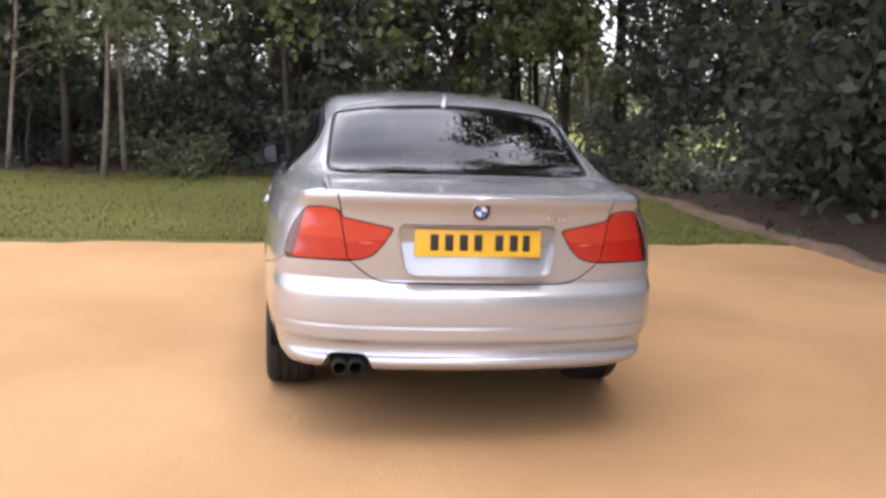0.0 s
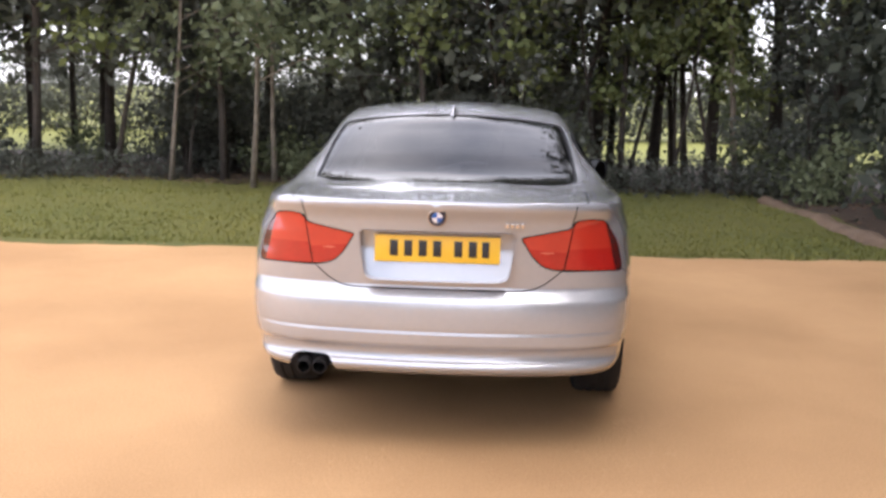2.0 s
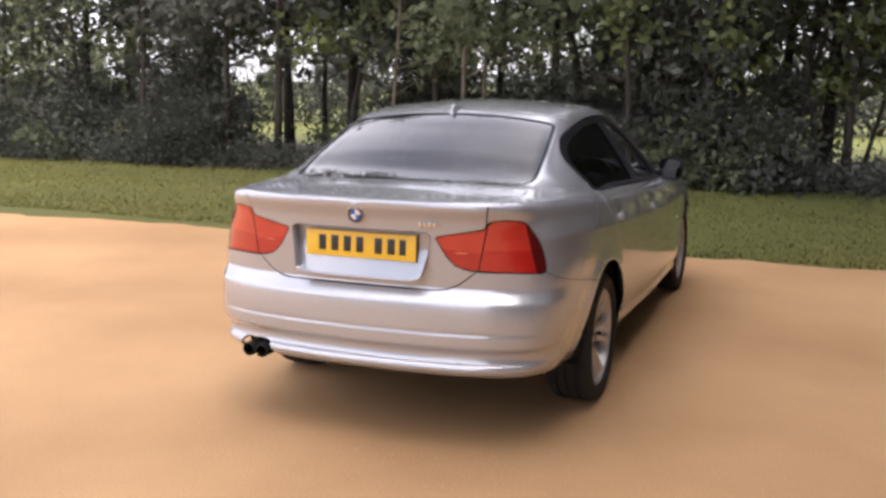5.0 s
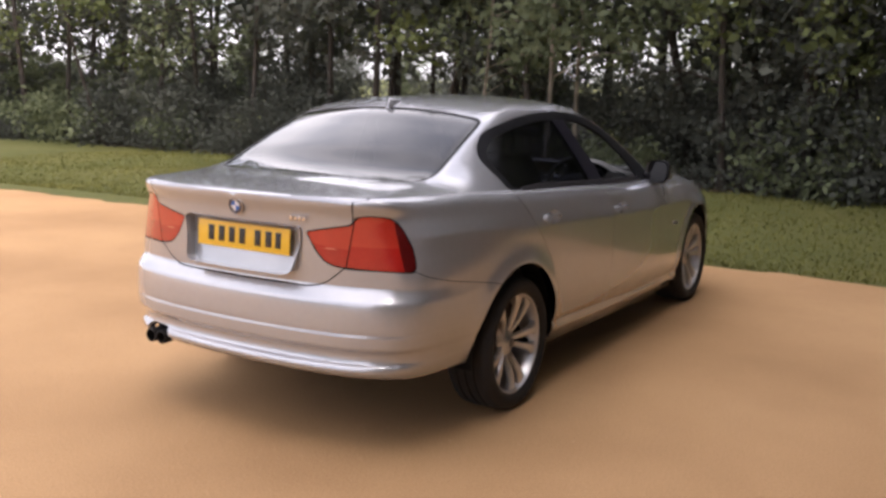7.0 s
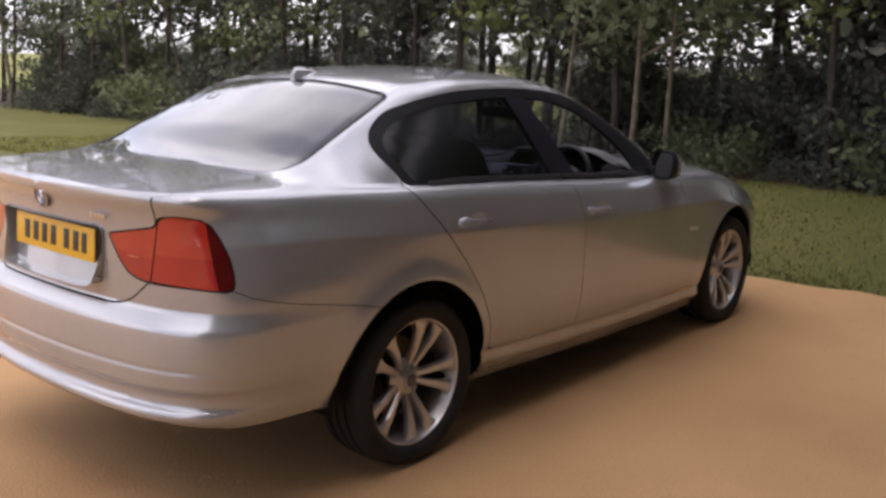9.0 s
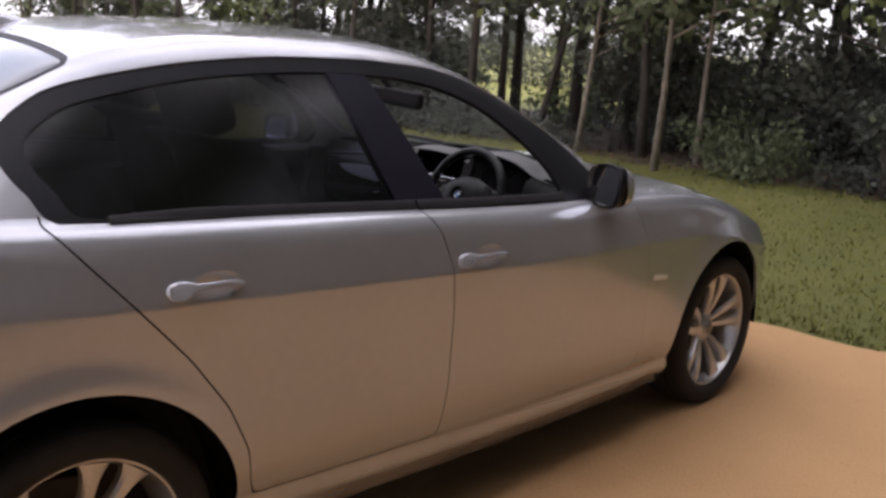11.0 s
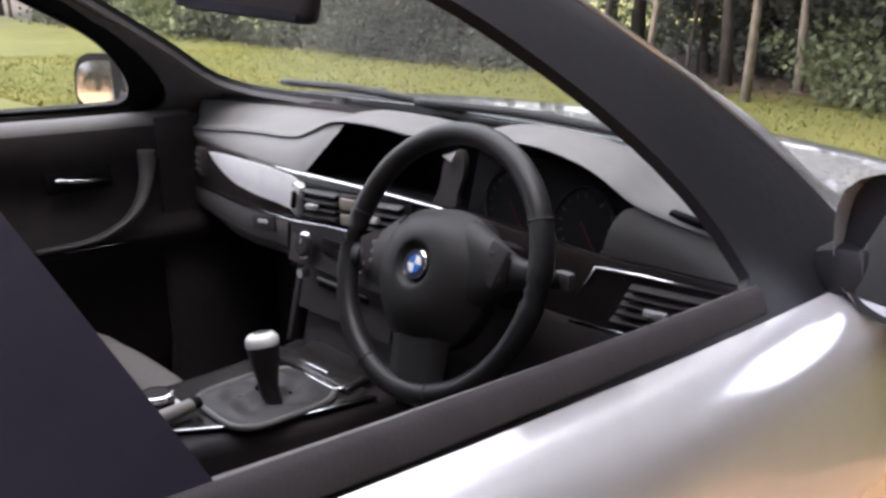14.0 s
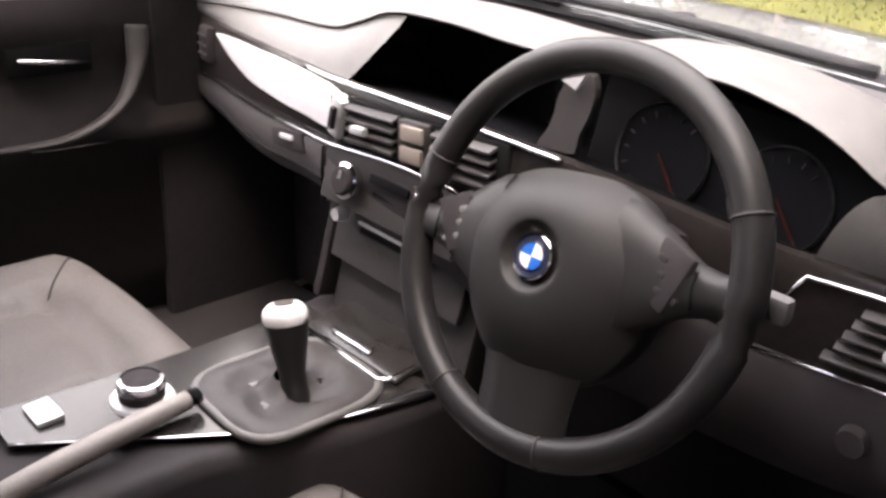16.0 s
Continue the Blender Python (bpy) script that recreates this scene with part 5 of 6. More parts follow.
part("tray_pull", solid((0.075, 0.008, 0.004), pose(0.026, 1.690, 0.624, 8, 0, 2), 0.0015), CHROME, console)
# gear lever
gx, gy = 0.050, 1.587
lever = part("gear_lever", lathe([(0.0, 0.045), (0.016, 0.044), (0.0235, 0.038), (0.0250, 0.025), (0.0220, 0.002), (0.018, -0.018), (0.0155, -0.035), (0.016, -0.052), (0.020, -0.068)], 28, pose(gx - 0.002, gy - 0.003, 0.668, 0, -90) @ pose(0, 0, 0, 0, -15, 3)), WHEEL_LEATHER, console, "gear lever with a bright capped knob")
cap = pose(gx - 0.002, gy - 0.003, 0.668, 0, -90) @ pose(0, 0, 0, 0, -15, 3)
part("knob_cap", lathe([(0.0, 0.0475), (0.0190, 0.0465), (0.0245, 0.0415), (0.0262, 0.035), (0.0258, 0.027), (0.0245, 0.025)], 28, cap), PALE_METAL_GLINT, lever, "bright metal knob cap")
part("shift_mark", lathe([(0.0, 0.0490), (0.011, 0.0487), (0.0115, 0.046)], 20, cap), DARK_METAL, lever)
bm = bmesh.new()
rings = []
for t in np.linspace(0, 1, 10):
    r = []
    for k in range(28):
        a = 2 * math.pi * k / 28
        c, s = math.cos(a), math.sin(a)
        sq = (abs(c) ** 4 + abs(s) ** 4) ** (-1 / 4)
        fold = 1 + 0.07 * math.sin(t * 17) * (1 - t) + 0.05 * math.sin(4 * a + 0.7) * t * (1 - t) * 4
        w = (0.066 * (1 - t) ** 1.1 + 0.016) * fold
        h = (0.078 * (1 - t) ** 1.1 + 0.016) * fold
        r.append(bm.verts.new((gx - 0.004 + w * c * (sq if t < 0.5 else 1 + (sq - 1) * (1 - t) * 2), gy - 0.004 + h * s * (sq if t < 0.5 else 1 + (sq - 1) * (1 - t) * 2), 0.611 + 0.022 * math.sin(t * 3.14) * (1 - t) ** 1.5 - 0.004 * math.sin(t * 3.14) + 0.016 * max(0.0, t - 0.72) / 0.28 + 0.0045 * math.sin(5 * a + 7 * t) * math.sin(t * 3.14))))
    rings.append(r)
for p, q in zip(rings, rings[1:]):
    for i in range(28):
        j = (i + 1) % 28
        bm.faces.new((p[i], p[j], q[j], q[i]))
part("gaiter", bm, MID_VINYL, lever, "pleated black leather gaiter")
part("gaiter_frame", tube([(gx - 0.004 + 0.081 * math.copysign(abs(math.cos(a)) ** 0.5, math.cos(a)), gy - 0.004 + 0.093 * math.copysign(abs(math.sin(a)) ** 0.5, math.sin(a)), 0.611) for a in np.linspace(0, 2 * math.pi, 48, endpoint=False)], 0.0055, 8, True), PALE_LIT_VINYL, lever)
BRAKE_LEATHER = paint("brake_leather", (0.24, 0.215, 0.20), (0.19, 0.17, 0.16), 30, 0.5, bump=0.05, bump_scale=240)
knob = part("control_knob", lathe([(0.0, 0.030), (0.020, 0.030), (0.0245, 0.027), (0.026, 0.018), (0.025, 0.004)], 32, pose(-0.033, 1.443, 0.606, 0, -90)), DARK_VINYL, console, "round control knob with a bright rim")
part("knob_ring", lathe([(0.021, 0.0305), (0.0245, 0.0295), (0.0270, 0.023), (0.0265, 0.018), (0.024, 0.026)], 32, pose(-0.033, 1.443, 0.606, 0, -90), True), CHROME, knob)
part("knob_base", lathe([(0.0, 0.006), (0.034, 0.005), (0.037, 0.0)], 32, pose(-0.033, 1.443, 0.608, 0, -90)), BRUSHED, knob)
part("hand_brake", tube(smooth_line([(0.050, 1.16, 0.590), (0.040, 1.27, 0.612), (0.031, 1.38, 0.622), (0.022, 1.470, 0.626)], 5), [0.0105 + 0.0025 * math.sin(i / 15 * 3.1) for i in range(16)], 12), BRAKE_LEATHER, console, "pale leather-wrapped hand brake")
part("brake_button", lathe([(0, 0.012), (0.009, 0.010), (0.010, 0.0)], 16, pose(0.0215, 1.474, 0.626, 0, -5, 96)), GAP, console)
part("console_switch", solid((0.045, 0.030, 0.008), pose(-0.068, 1.347, 0.612, 4), 0.003), BRUSHED, console)


# seats
def seat(x, back_y):
    def top(u, t):
        bol = 0.024 * max(0.0, (abs(u) - 0.55) / 0.45) ** 0.7 * (1 - max(0.0, t - 0.70) * 2.4)
        end = 0.15 * max(0.0, (t - 0.84) / 0.16) ** 2.6
        edge = 0.10 * max(0.0, (abs(u) - 0.90) / 0.10) ** 2
        dip = -0.022 * math.exp(-((abs(u) - 0.56 + 0.10 * t) / 0.045) ** 2) * (t < 0.76) - 0.020 * math.exp(-((t - 0.76 + 0.05 * u * u) / 0.026) ** 2) * (abs(u) < 0.62)
        full = 0.014 * math.exp(-((t - 0.88) / 0.07) ** 2) * (1 - u * u)
        return (x + u * 0.262 * (1 - 0.06 * t ** 3), 1.02 + 0.638 * t - 0.034 * abs(u) ** 4 * t, 0.497 + 0.045 * t + bol - end - edge + dip + full)

    bm = bmesh.new()
    cols = [[bm.verts.new(top(u, t)) for t in np.linspace(0, 1, 31)] for u in np.linspace(-1, 1, 41)]
    for p, q in zip(cols, cols[1:]):
        for i in range(30):
            bm.faces.new((p[i], q[i], q[i + 1], p[i + 1]))
    rim = [e for e in bm.edges if e.is_boundary]
    r = bmesh.ops.extrude_edge_only(bm, edges=rim)
    for v in r["geom"]:
        if isinstance(v, bmesh.types.BMVert):
            v.co.z = 0.36
    bmesh.ops.recalc_face_normals(bm, faces=bm.faces)
    cushion = part("seat", bm, LEATHER, car, "grey-brown leather front seat with raised side bolsters")
    lines = [[(k * (0.56 - 0.10 * t), t) for t in np.linspace(0.02, 0.74, 20)] for k in (1, -1)] + [[(u, 0.76 - 0.05 * u * u) for u in np.linspace(-0.50, 0.50, 20)]] + [[(k * (0.49 + 0.36 * f), 0.745 + 0.15 * f) for f in np.linspace(0, 1, 10)] for k in (1, -1)]
    for line in lines:
        part("seat_seam", tube([(p[0], p[1], p[2] + 0.0005) for p in (top(u, t) for u, t in line)], 0.0016, 5), DARK_VINYL, cushion)
    bm = bmesh.new()
    cols = []
    for u in np.linspace(-1, 1, 15):
        row = []
        for t in np.linspace(0, 1, 13):
            z = 0.55 + 0.60 * t
            w = 0.255 * (1 - 0.22 * t ** 2)
            y = back_y - 0.24 * t + 0.055 * max(0.0, (abs(u) - 0.55) / 0.45) - 0.06 * max(0.0, (t - 0.9) / 0.1) ** 2
            row.append((x + u * w, y, z))
        cols.append(row)
    front = [[bm.verts.new(p) for p in c] for c in cols]
    rear = [[bm.verts.new((p[0] * 1.0, p[1] - 0.13 + 0.05 * k / 12, p[2])) for k, p in enumerate(c)] for c in cols]
    for p, q in zip(front, front[1:]):
        for i in range(12):
            bm.faces.new((p[i], q[i], q[i + 1], p[i + 1]))
    for p, q in zip(rear, rear[1:]):
        for i in range(12):
            bm.faces.new((p[i], p[i + 1], q[i + 1], q[i]))
    for a, b in ((front[0], rear[0]), (rear[-1], front[-1])):
        for i in range(12):
            bm.faces.new((a[i], a[i + 1], b[i + 1], b[i]))
    for c in range(14):
        bm.faces.new((front[c][12], front[c + 1][12], rear[c + 1][12], rear[c][12]))
    bmesh.ops.recalc_face_normals(bm, faces=bm.faces)
    part("backrest", bm, DARK_VINYL, cushion)
    part("headrest", solid((0.26, 0.10, 0.165), pose(x, back_y - 0.30, 1.235, 14), 0.045, 4), DARK_VINYL, cushion)
    for s in (1, -1):
        part("headrest_post", tube([(x + s * 0.06, back_y - 0.28, 1.10), (x + s * 0.06, back_y - 0.30, 1.20)], 0.006, 8), CHROME, cushion)


seat(-0.350, 1.05)
seat(0.375, 0.86)
bench = part("rear_bench", solid((1.28, 0.50, 0.16), pose(0, 0.28, 0.50, 4), 0.05, 3), DARK_VINYL, car, "dark rear bench")
part("bench_back", solid((1.28, 0.14, 0.58), pose(0, 0.03, 0.80, 14), 0.05, 3), DARK_VINYL, bench)

# door linings
for s in (1, -1):
    for y0, y1 in ((0.10, 0.96), (1.0, 1.92)):
        n = 12
        bm = bmesh.new()
        cols = []
        for y in np.linspace(y0, y1, n):
            top = float(shoulder_z(y)) + 0.008
            cols.append([bm.verts.new((s * x, y, z)) for x, z in ((0.800, top), (0.775, top + 0.003), (0.748, top - 0.004), (0.735, top - 0.022), (0.730, top - 0.09), (0.745, top - 0.12), (0.735, 0.72), (0.700, 0.695), (0.705, 0.66), (0.740, 0.62), (0.735, 0.40), (0.760, 0.33), (0.790, 0.27))])
        for p, q in zip(cols, cols[1:]):
            for i in range(len(p) - 1):
                bm.faces.new((p[i], q[i], q[i + 1], p[i + 1]))
        bmesh.ops.recalc_face_normals(bm, faces=bm.faces)
        lining = part("door_lining", bm, [DARK_VINYL, PALE_LIT_VINYL], car, "dark door lining with an armrest and a pull")
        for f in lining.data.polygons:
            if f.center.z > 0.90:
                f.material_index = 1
        part("window_seal", tube([(s * 0.806, y, float(shoulder_z(y)) + 0.012) for y in np.linspace(y0, min(y1, 1.80), 8)], 0.009, 8), RUBBER, lining)
        if y0 > 0.9:
            part("door_pull", tube(smooth_line([(s * 0.700, 1.52, 0.690), (s * 0.690, 1.64, 0.695), (s * 0.690, 1.73, 0.735), (s * 0.705, 1.775, 0.80), (s * 0.722, 1.79, 0.865)], 6), [0.010 + 0.011 * i / 24 for i in range(25)], 10, flat=0.5), MID_VINYL, lining, "curved grey pull handle")
            part("door_release", tube([(s * 0.722, 1.585, 0.825), (s * 0.714, 1.64, 0.819), (s * 0.722, 1.70, 0.813)], 0.005, 8), CHROME, lining, "bright door release")
            part("release_cup", solid((0.008, 0.14, 0.05), pose(s * 0.733, 1.64, 0.82), 0.003), GAP, lining)
            part("armrest_edge", tube([(s * 0.700, 1.58, 0.680), (s * 0.700, 1.75, 0.672)], 0.003, 6), CHROME, lining)
# inside mirror
inner = part("rear_view_mirror", solid((0.255, 0.035, 0.062), pose(0.03, 1.60, 1.212, -6, 4, 12), 0.016, 3), DARK_VINYL, car, "black rear-view mirror below the windscreen's top")
part("mirror_glass", solid((0.235, 0.002, 0.048), pose(0.026, 1.582, 1.210, -6, 4, 12), 0.0), MIRRORED_DARK, inner)
part("mirror_stem", tube([(0.01, 1.605, 1.21), (0.0, 1.60, 1.25), (0.0, 1.57, 1.28)], 0.012, 8), DARK_VINYL, inner)

# ---- ground ----
GRAVEL = paint("sandy_gravel", (0.55, 0.330, 0.152), (0.35, 0.194, 0.082), 0.55, 0.95, bump=0.25, bump_scale=90, fine=110)
GRASS = paint("grass_soil", (0.064, 0.076, 0.011), (0.116, 0.108, 0.022), 0.7, 0.95, bump=0.4, bump_scale=40)
# leaf brown, taken darker to paint in the shade on the bank
LITTER = paint("leaf_litter", (0.058, 0.036, 0.022), (0.034, 0.024, 0.015), 2.2, 0.95, bump=0.6, bump_scale=30)
# lighter than the lawn: the meadow's sunlight is put into its colour
MEADOW = paint("meadow", (0.17, 0.175, 0.036), (0.13, 0.137, 0.030), 0.15, 0.95, bump=0.3, bump_scale=8)
wob = lambda x: 0.05 * np.sin(x * 2.1) + 0.04 * np.sin(x * 5.3 + 1) + 0.03 * np.sin(x * 11.7) + 0.015 * np.sin(x * 23.0)


def edge_y(x):
    return 4.02 + 0.045 * x + 0.8 * wob(x)


def bank_x(y):
    return 4.42 - 0.05 * (y - 2.5) + 0.5 * wob(y)


def ground_z(x, y):
    """Level under the car, a low bank beside the yard, slightly uneven grass."""
    rise = np.clip((x - bank_x(y)) / 1.2, 0, 1)
    far = np.clip((y - 17) / 60, 0, 1)
    lawn = np.clip((y - edge_y(x)) / 1.0, 0, 1) * np.clip((18 - y) / 4, 0, 1)
    return 0.28 * rise * rise * (3 - 2 * rise) * np.clip((9 - y) / 3, 0, 1) + 0.02 * lawn * (np.sin(x * 1.3 + y) + np.sin(y * 2.3 - x * 0.7)) + 1.2 * far * far


def ground_sheet():
    xs = sorted(set(np.round(np.concatenate([np.linspace(-18, 9, 136), [-400, -200, -100, -60, -40, -30, -24, -20, 10, 12, 15, 20, 30, 45, 70, 120, 220, 400]]), 3)))
    ys = sorted(set(np.round(np.concatenate([np.linspace(-9, 15, 121), [-400, -200, -100, -60, -40, -30, -20, -14, -11, 17, 20, 24, 30, 38, 50, 70, 100, 150, 240, 400]]), 3)))
    v = [(x, y, float(ground_z(x, y)), 0, 0) for x in xs for y in ys]
    n = len(ys)
    f = [(i * n + j, (i + 1) * n + j, (i + 1) * n + j + 1, i * n + j + 1) for i in range(len(xs) - 1) for j in range(n - 1)]
    g = Sheet(v, f, "gravel")
    g.cut(lambda p: edge_y(p[:, 0]) - p[:, 1], "grass", ("gravel",))
    g.cut(lambda p: bank_x(p[:, 1]) - p[:, 0], "litter", ("gravel",))
    g.cut(lambda p: np.maximum(bank_x(p[:, 1]) + 0.25 - p[:, 0], -3.9 - 0 * p[:, 1]), "litter", ("grass",))
    g.cut(lambda p: 9.9 + 3 * wob(p[:, 0] * 0.7) - p[:, 1], "litter", ("grass",))
    g.cut(lambda p: 15.8 + 4 * wob(p[:, 0] * 0.5) - p[:, 1], "meadow", ("litter",))
    return g


ground = ground_sheet()
me = bpy.data.meshes.new("ground")
me.from_pydata([v[:3] for v in ground.v], [], ground.f)
for m in (GRAVEL, GRASS, LITTER, MEADOW):
    me.materials.append(m)
me.polygons.foreach_set("material_index", [("gravel", "grass", "litter", "meadow").index(k) for k in ground.name])
me.polygons.foreach_set("use_smooth", [True] * len(me.polygons))
tagged(new("ground", me), "sandy orange gravel yard bordered by mown grass", "ground", kind="structure")

# earth and timber edging between the yard and the bank
EDGING = paint("edging", (0.19, 0.125, 0.080), (0.11, 0.075, 0.050), 5, 0.9, bump=0.5, bump_scale=50)
bm = bmesh.new()
rings = []
for y in np.linspace(-9, 9.2, 120):
    x = float(bank_x(y))
    h = 0.055 + 0.02 * math.sin(y * 3.7) + 0.012 * math.sin(y * 9.1)
    rings.append([bm.verts.new(p) for p in ((x - 0.09, y, -0.02), (x - 0.05, y, h * 0.7), (x + 0.01, y, h + 0.01), (x + 0.10, y, h + 0.012), (x + 0.20, y, 0.0))])
for p, q in zip(rings, rings[1:]):
    for i in range(4):
        bm.faces.new((p[i], p[i + 1], q[i + 1], q[i]))
bmesh.ops.recalc_face_normals(bm, faces=bm.faces)
tagged(part("edging", bm, EDGING), "pale worn earth edging along the yard", "edging", kind="structure")

# loose stones and grass blades
rnd = np.random.default_rng(5)


def scatter(name, label, n, where, make, mat, category):
    verts, faces = [], []
    while len(faces) < n:
        x, y = where()
        make(verts, faces, x, y)
    return tagged(flat_part(name, verts, faces, mat, None, "", False), label, category, kind="stuff")


def blade(verts, faces, x, y):
    h = rnd.uniform(0.018, 0.05)
    a, lean = rnd.uniform(0, 6.28), rnd.uniform(0, 0.05)
    w = rnd.uniform(0.004, 0.010)
    z = float(ground_z(x, y)) - 0.004
    k = len(verts)
    c, s = math.cos(a), math.sin(a)
    verts += [(x - w * c, y - w * s, z), (x + w * c, y + w * s, z), (x + lean * s, y - lean * c, z + h)]
    faces.append((k, k + 1, k + 2))


def on_lawn():
    while True:
        x, y = rnd.uniform(-13, 4.5), 4.1 + 6.2 * rnd.random() ** 1.5
        if y > edge_y(x) - 0.05 + 0.10 * rnd.random() and x < bank_x(y) + 0.1:
            return x, y


BLADE = paint("grass_blade", (0.084, 0.097, 0.013), (0.172, 0.158, 0.030), 0.5, 0.8, pieces=0.16)
scatter("grass", "short mown green grass with yellowish patches", 60000, on_lawn, blade, BLADE, "grass")


def stone(verts, faces, x, y):
    r = rnd.uniform(0.003, 0.010)
    k = len(verts)
    for dx, dy, dz in ((-1, -0.7, -0.2), (1, -0.6, -0.2), (0.8, 0.9, -0.2), (-0.8, 0.8, -0.2), (0.1, 0, 0.36)):
        verts.append((x + dx * r * rnd.uniform(0.7, 1.2), y + dy * r * rnd.uniform(0.7, 1.2), dz * r))
    faces.extend([(k, k + 1, k + 4), (k + 1, k + 2, k + 4), (k + 2, k + 3, k + 4), (k + 3, k, k + 4)])


STONE = paint("gravel_stone", (0.46, 0.275, 0.128), (0.38, 0.225, 0.105), 3, 0.9, pieces=0.12)
scatter("gravel", "fine loose sandy gravel", 36000, lambda: (rnd.uniform(-5, 4.2), -4.0 + 8.0 * rnd.random()), stone, STONE, "gravel")


def litter_leaf(verts, faces, x, y):
    r, a = rnd.uniform(0.02, 0.05), rnd.uniform(0, 6.28)
    z = float(ground_z(x, y)) + rnd.uniform(0.005, 0.03)
    k = len(verts)
    for t in range(4):
        b = a + t * math.pi / 2
        q = r * (1.0 if t % 2 else 0.5)
        verts.append((x + q * math.cos(b), y + q * math.sin(b), z + rnd.uniform(-0.012, 0.012)))
    faces.append((k, k + 1, k + 2, k + 3))


DRY_LEAF = paint("dry_leaf", (0.17, 0.10, 0.055), (0.10, 0.06, 0.035), 2, 0.9, pieces=0.4)


def in_wood():
    if rnd.random() < 0.3:
        y = rnd.uniform(-4, 9)
        return float(bank_x(y)) + 0.1 + 2.2 * rnd.random(), y
    return rnd.uniform(-16, 5), 9.7 + 4.5 * rnd.random() ** 1.4


scatter("fallen_leaf", "brown fallen leaves under the trees", 9000, in_wood, litter_leaf, DRY_LEAF, "leaf litter")

# ---- trees ----
BARK = paint("bark", (0.075, 0.060, 0.048), (0.040, 0.033, 0.028), 8, 0.95, bump=0.8, bump_scale=45)
PALE_BARK = paint("pale_bark", (0.29, 0.245, 0.19), (0.13, 0.108, 0.085), 6, 0.9, bump=0.5, bump_scale=40)
LEAF = paint("leaf_green", (0.128, 0.150, 0.088), (0.185, 0.205, 0.112), 0.5, 0.75, pieces=0.32, spec=0.15)
LEAF_LIGHT = paint("leaf_light", (0.125, 0.150, 0.060), (0.180, 0.200, 0.080), 0.5, 0.75, pieces=0.3, spec=0.15)
# darker leaf copy: the bank's shade is put into the colour
LEAF_SHADED = paint("leaf_deep", (0.048, 0.056, 0.046), (0.072, 0.080, 0.058), 0.5, 0.75, pieces=0.32, spec=0.12)
LEAF_DARK = paint("leaf_dark", (0.090, 0.097, 0.084), (0.130, 0.136, 0.108), 0.5, 0.75, pieces=0.32, spec=0.12)
for m in (LEAF, LEAF_LIGHT, LEAF_DARK, LEAF_SHADED):
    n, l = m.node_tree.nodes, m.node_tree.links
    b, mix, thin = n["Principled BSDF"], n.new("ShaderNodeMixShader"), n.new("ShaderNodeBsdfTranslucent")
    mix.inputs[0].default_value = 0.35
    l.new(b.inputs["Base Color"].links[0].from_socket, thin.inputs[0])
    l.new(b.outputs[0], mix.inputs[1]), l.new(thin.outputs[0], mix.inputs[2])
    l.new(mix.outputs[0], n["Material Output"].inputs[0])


def leaf_cloud(centres, spread, per, size, r):
    """Many small leaf clumps round the twig ends."""
    c = np.repeat(np.array(centres), per, axis=0)
    n = len(c)
    p = c + r.normal(0, 1, (n, 3)) * np.array((spread, spread, spread * 0.7))
    u = r.normal(0, 1, (n, 3))
    u /= np.linalg.norm(u, axis=1)[:, None]
    w = np.cross(u, r.normal(0, 1, (n, 3)))
    w /= np.linalg.norm(w, axis=1)[:, None]
    s = size * r.uniform(0.55, 1.3, n)[:, None]
    q = np.stack([p - u * s, p + w * s * 0.55, p + u * s, p - w * s * 0.55], axis=1).reshape(-1, 3)
    return q.tolist(), [(4 * i, 4 * i + 1, 4 * i + 2, 4 * i + 3) for i in range(n)]


def joined(bms):
    out = bmesh.new()
    for b in bms:
        me = bpy.data.meshes.new("tmp")
        b.to_mesh(me)
        b.free()
        out.from_mesh(me)
        bpy.data.meshes.remove(me)
    return out


def tree(seed, height, radius, clear, spread, bark, leaf, label, per=34, leaf_size=0.082, lean=0.05, name="tree"):
    r = np.random.default_rng(seed)
    top = thing(name, label, "tree", "trees of the wood")
    bend = r.normal(0, lean, 2)
    spine = [np.array((bend[0] * height * t + 0.10 * math.sin(t * 5 + seed), bend[1] * height * t + 0.10 * math.cos(t * 4 + seed) - 0.10, height * t)) for t in np.linspace(0, 1, 10)]
    spine[0][2] = -0.12
    bars = [tube([tuple(p) for p in spine], [radius * 0.62 * (1.25 if k == 0 else 1 - 0.9 * k / 9) for k in range(10)], 9)]
    tips = []
    for k in range(int(7 + height * 1.6)):
        t = clear / height + (1 - clear / height) * (k + r.random()) / (7 + height * 1.6)
        i = min(8, int(t * 9))
        base = spine[i] + (spine[i + 1] - spine[i]) * (t * 9 - i)
        a = r.uniform(0, 6.28)
        long = spread * r.uniform(0.55, 1.1) * (1.05 - 0.65 * t)
        end = base + np.array((math.cos(a) * long, math.sin(a) * long, long * r.uniform(-0.05, 0.55)))
        mid = (base + end) / 2 + np.array((0, 0, 0.10 * long))
        bars.append(tube([tuple(base), tuple(mid), tuple(end)], [radius * 0.22 * (1.1 - t), radius * 0.13 * (1.1 - t) + 0.003, 0.004], 5))
        tips += [end, mid + (end - mid) * 0.4, end + r.normal(0, 0.3, 3)]
    part("trunk", joined(bars), bark, top)
    v, f = leaf_cloud(tips, 0.22 * spread / 1.6, per, leaf_size, r)
    flat_part("crown", v, f, leaf, top, "", False)
    return top


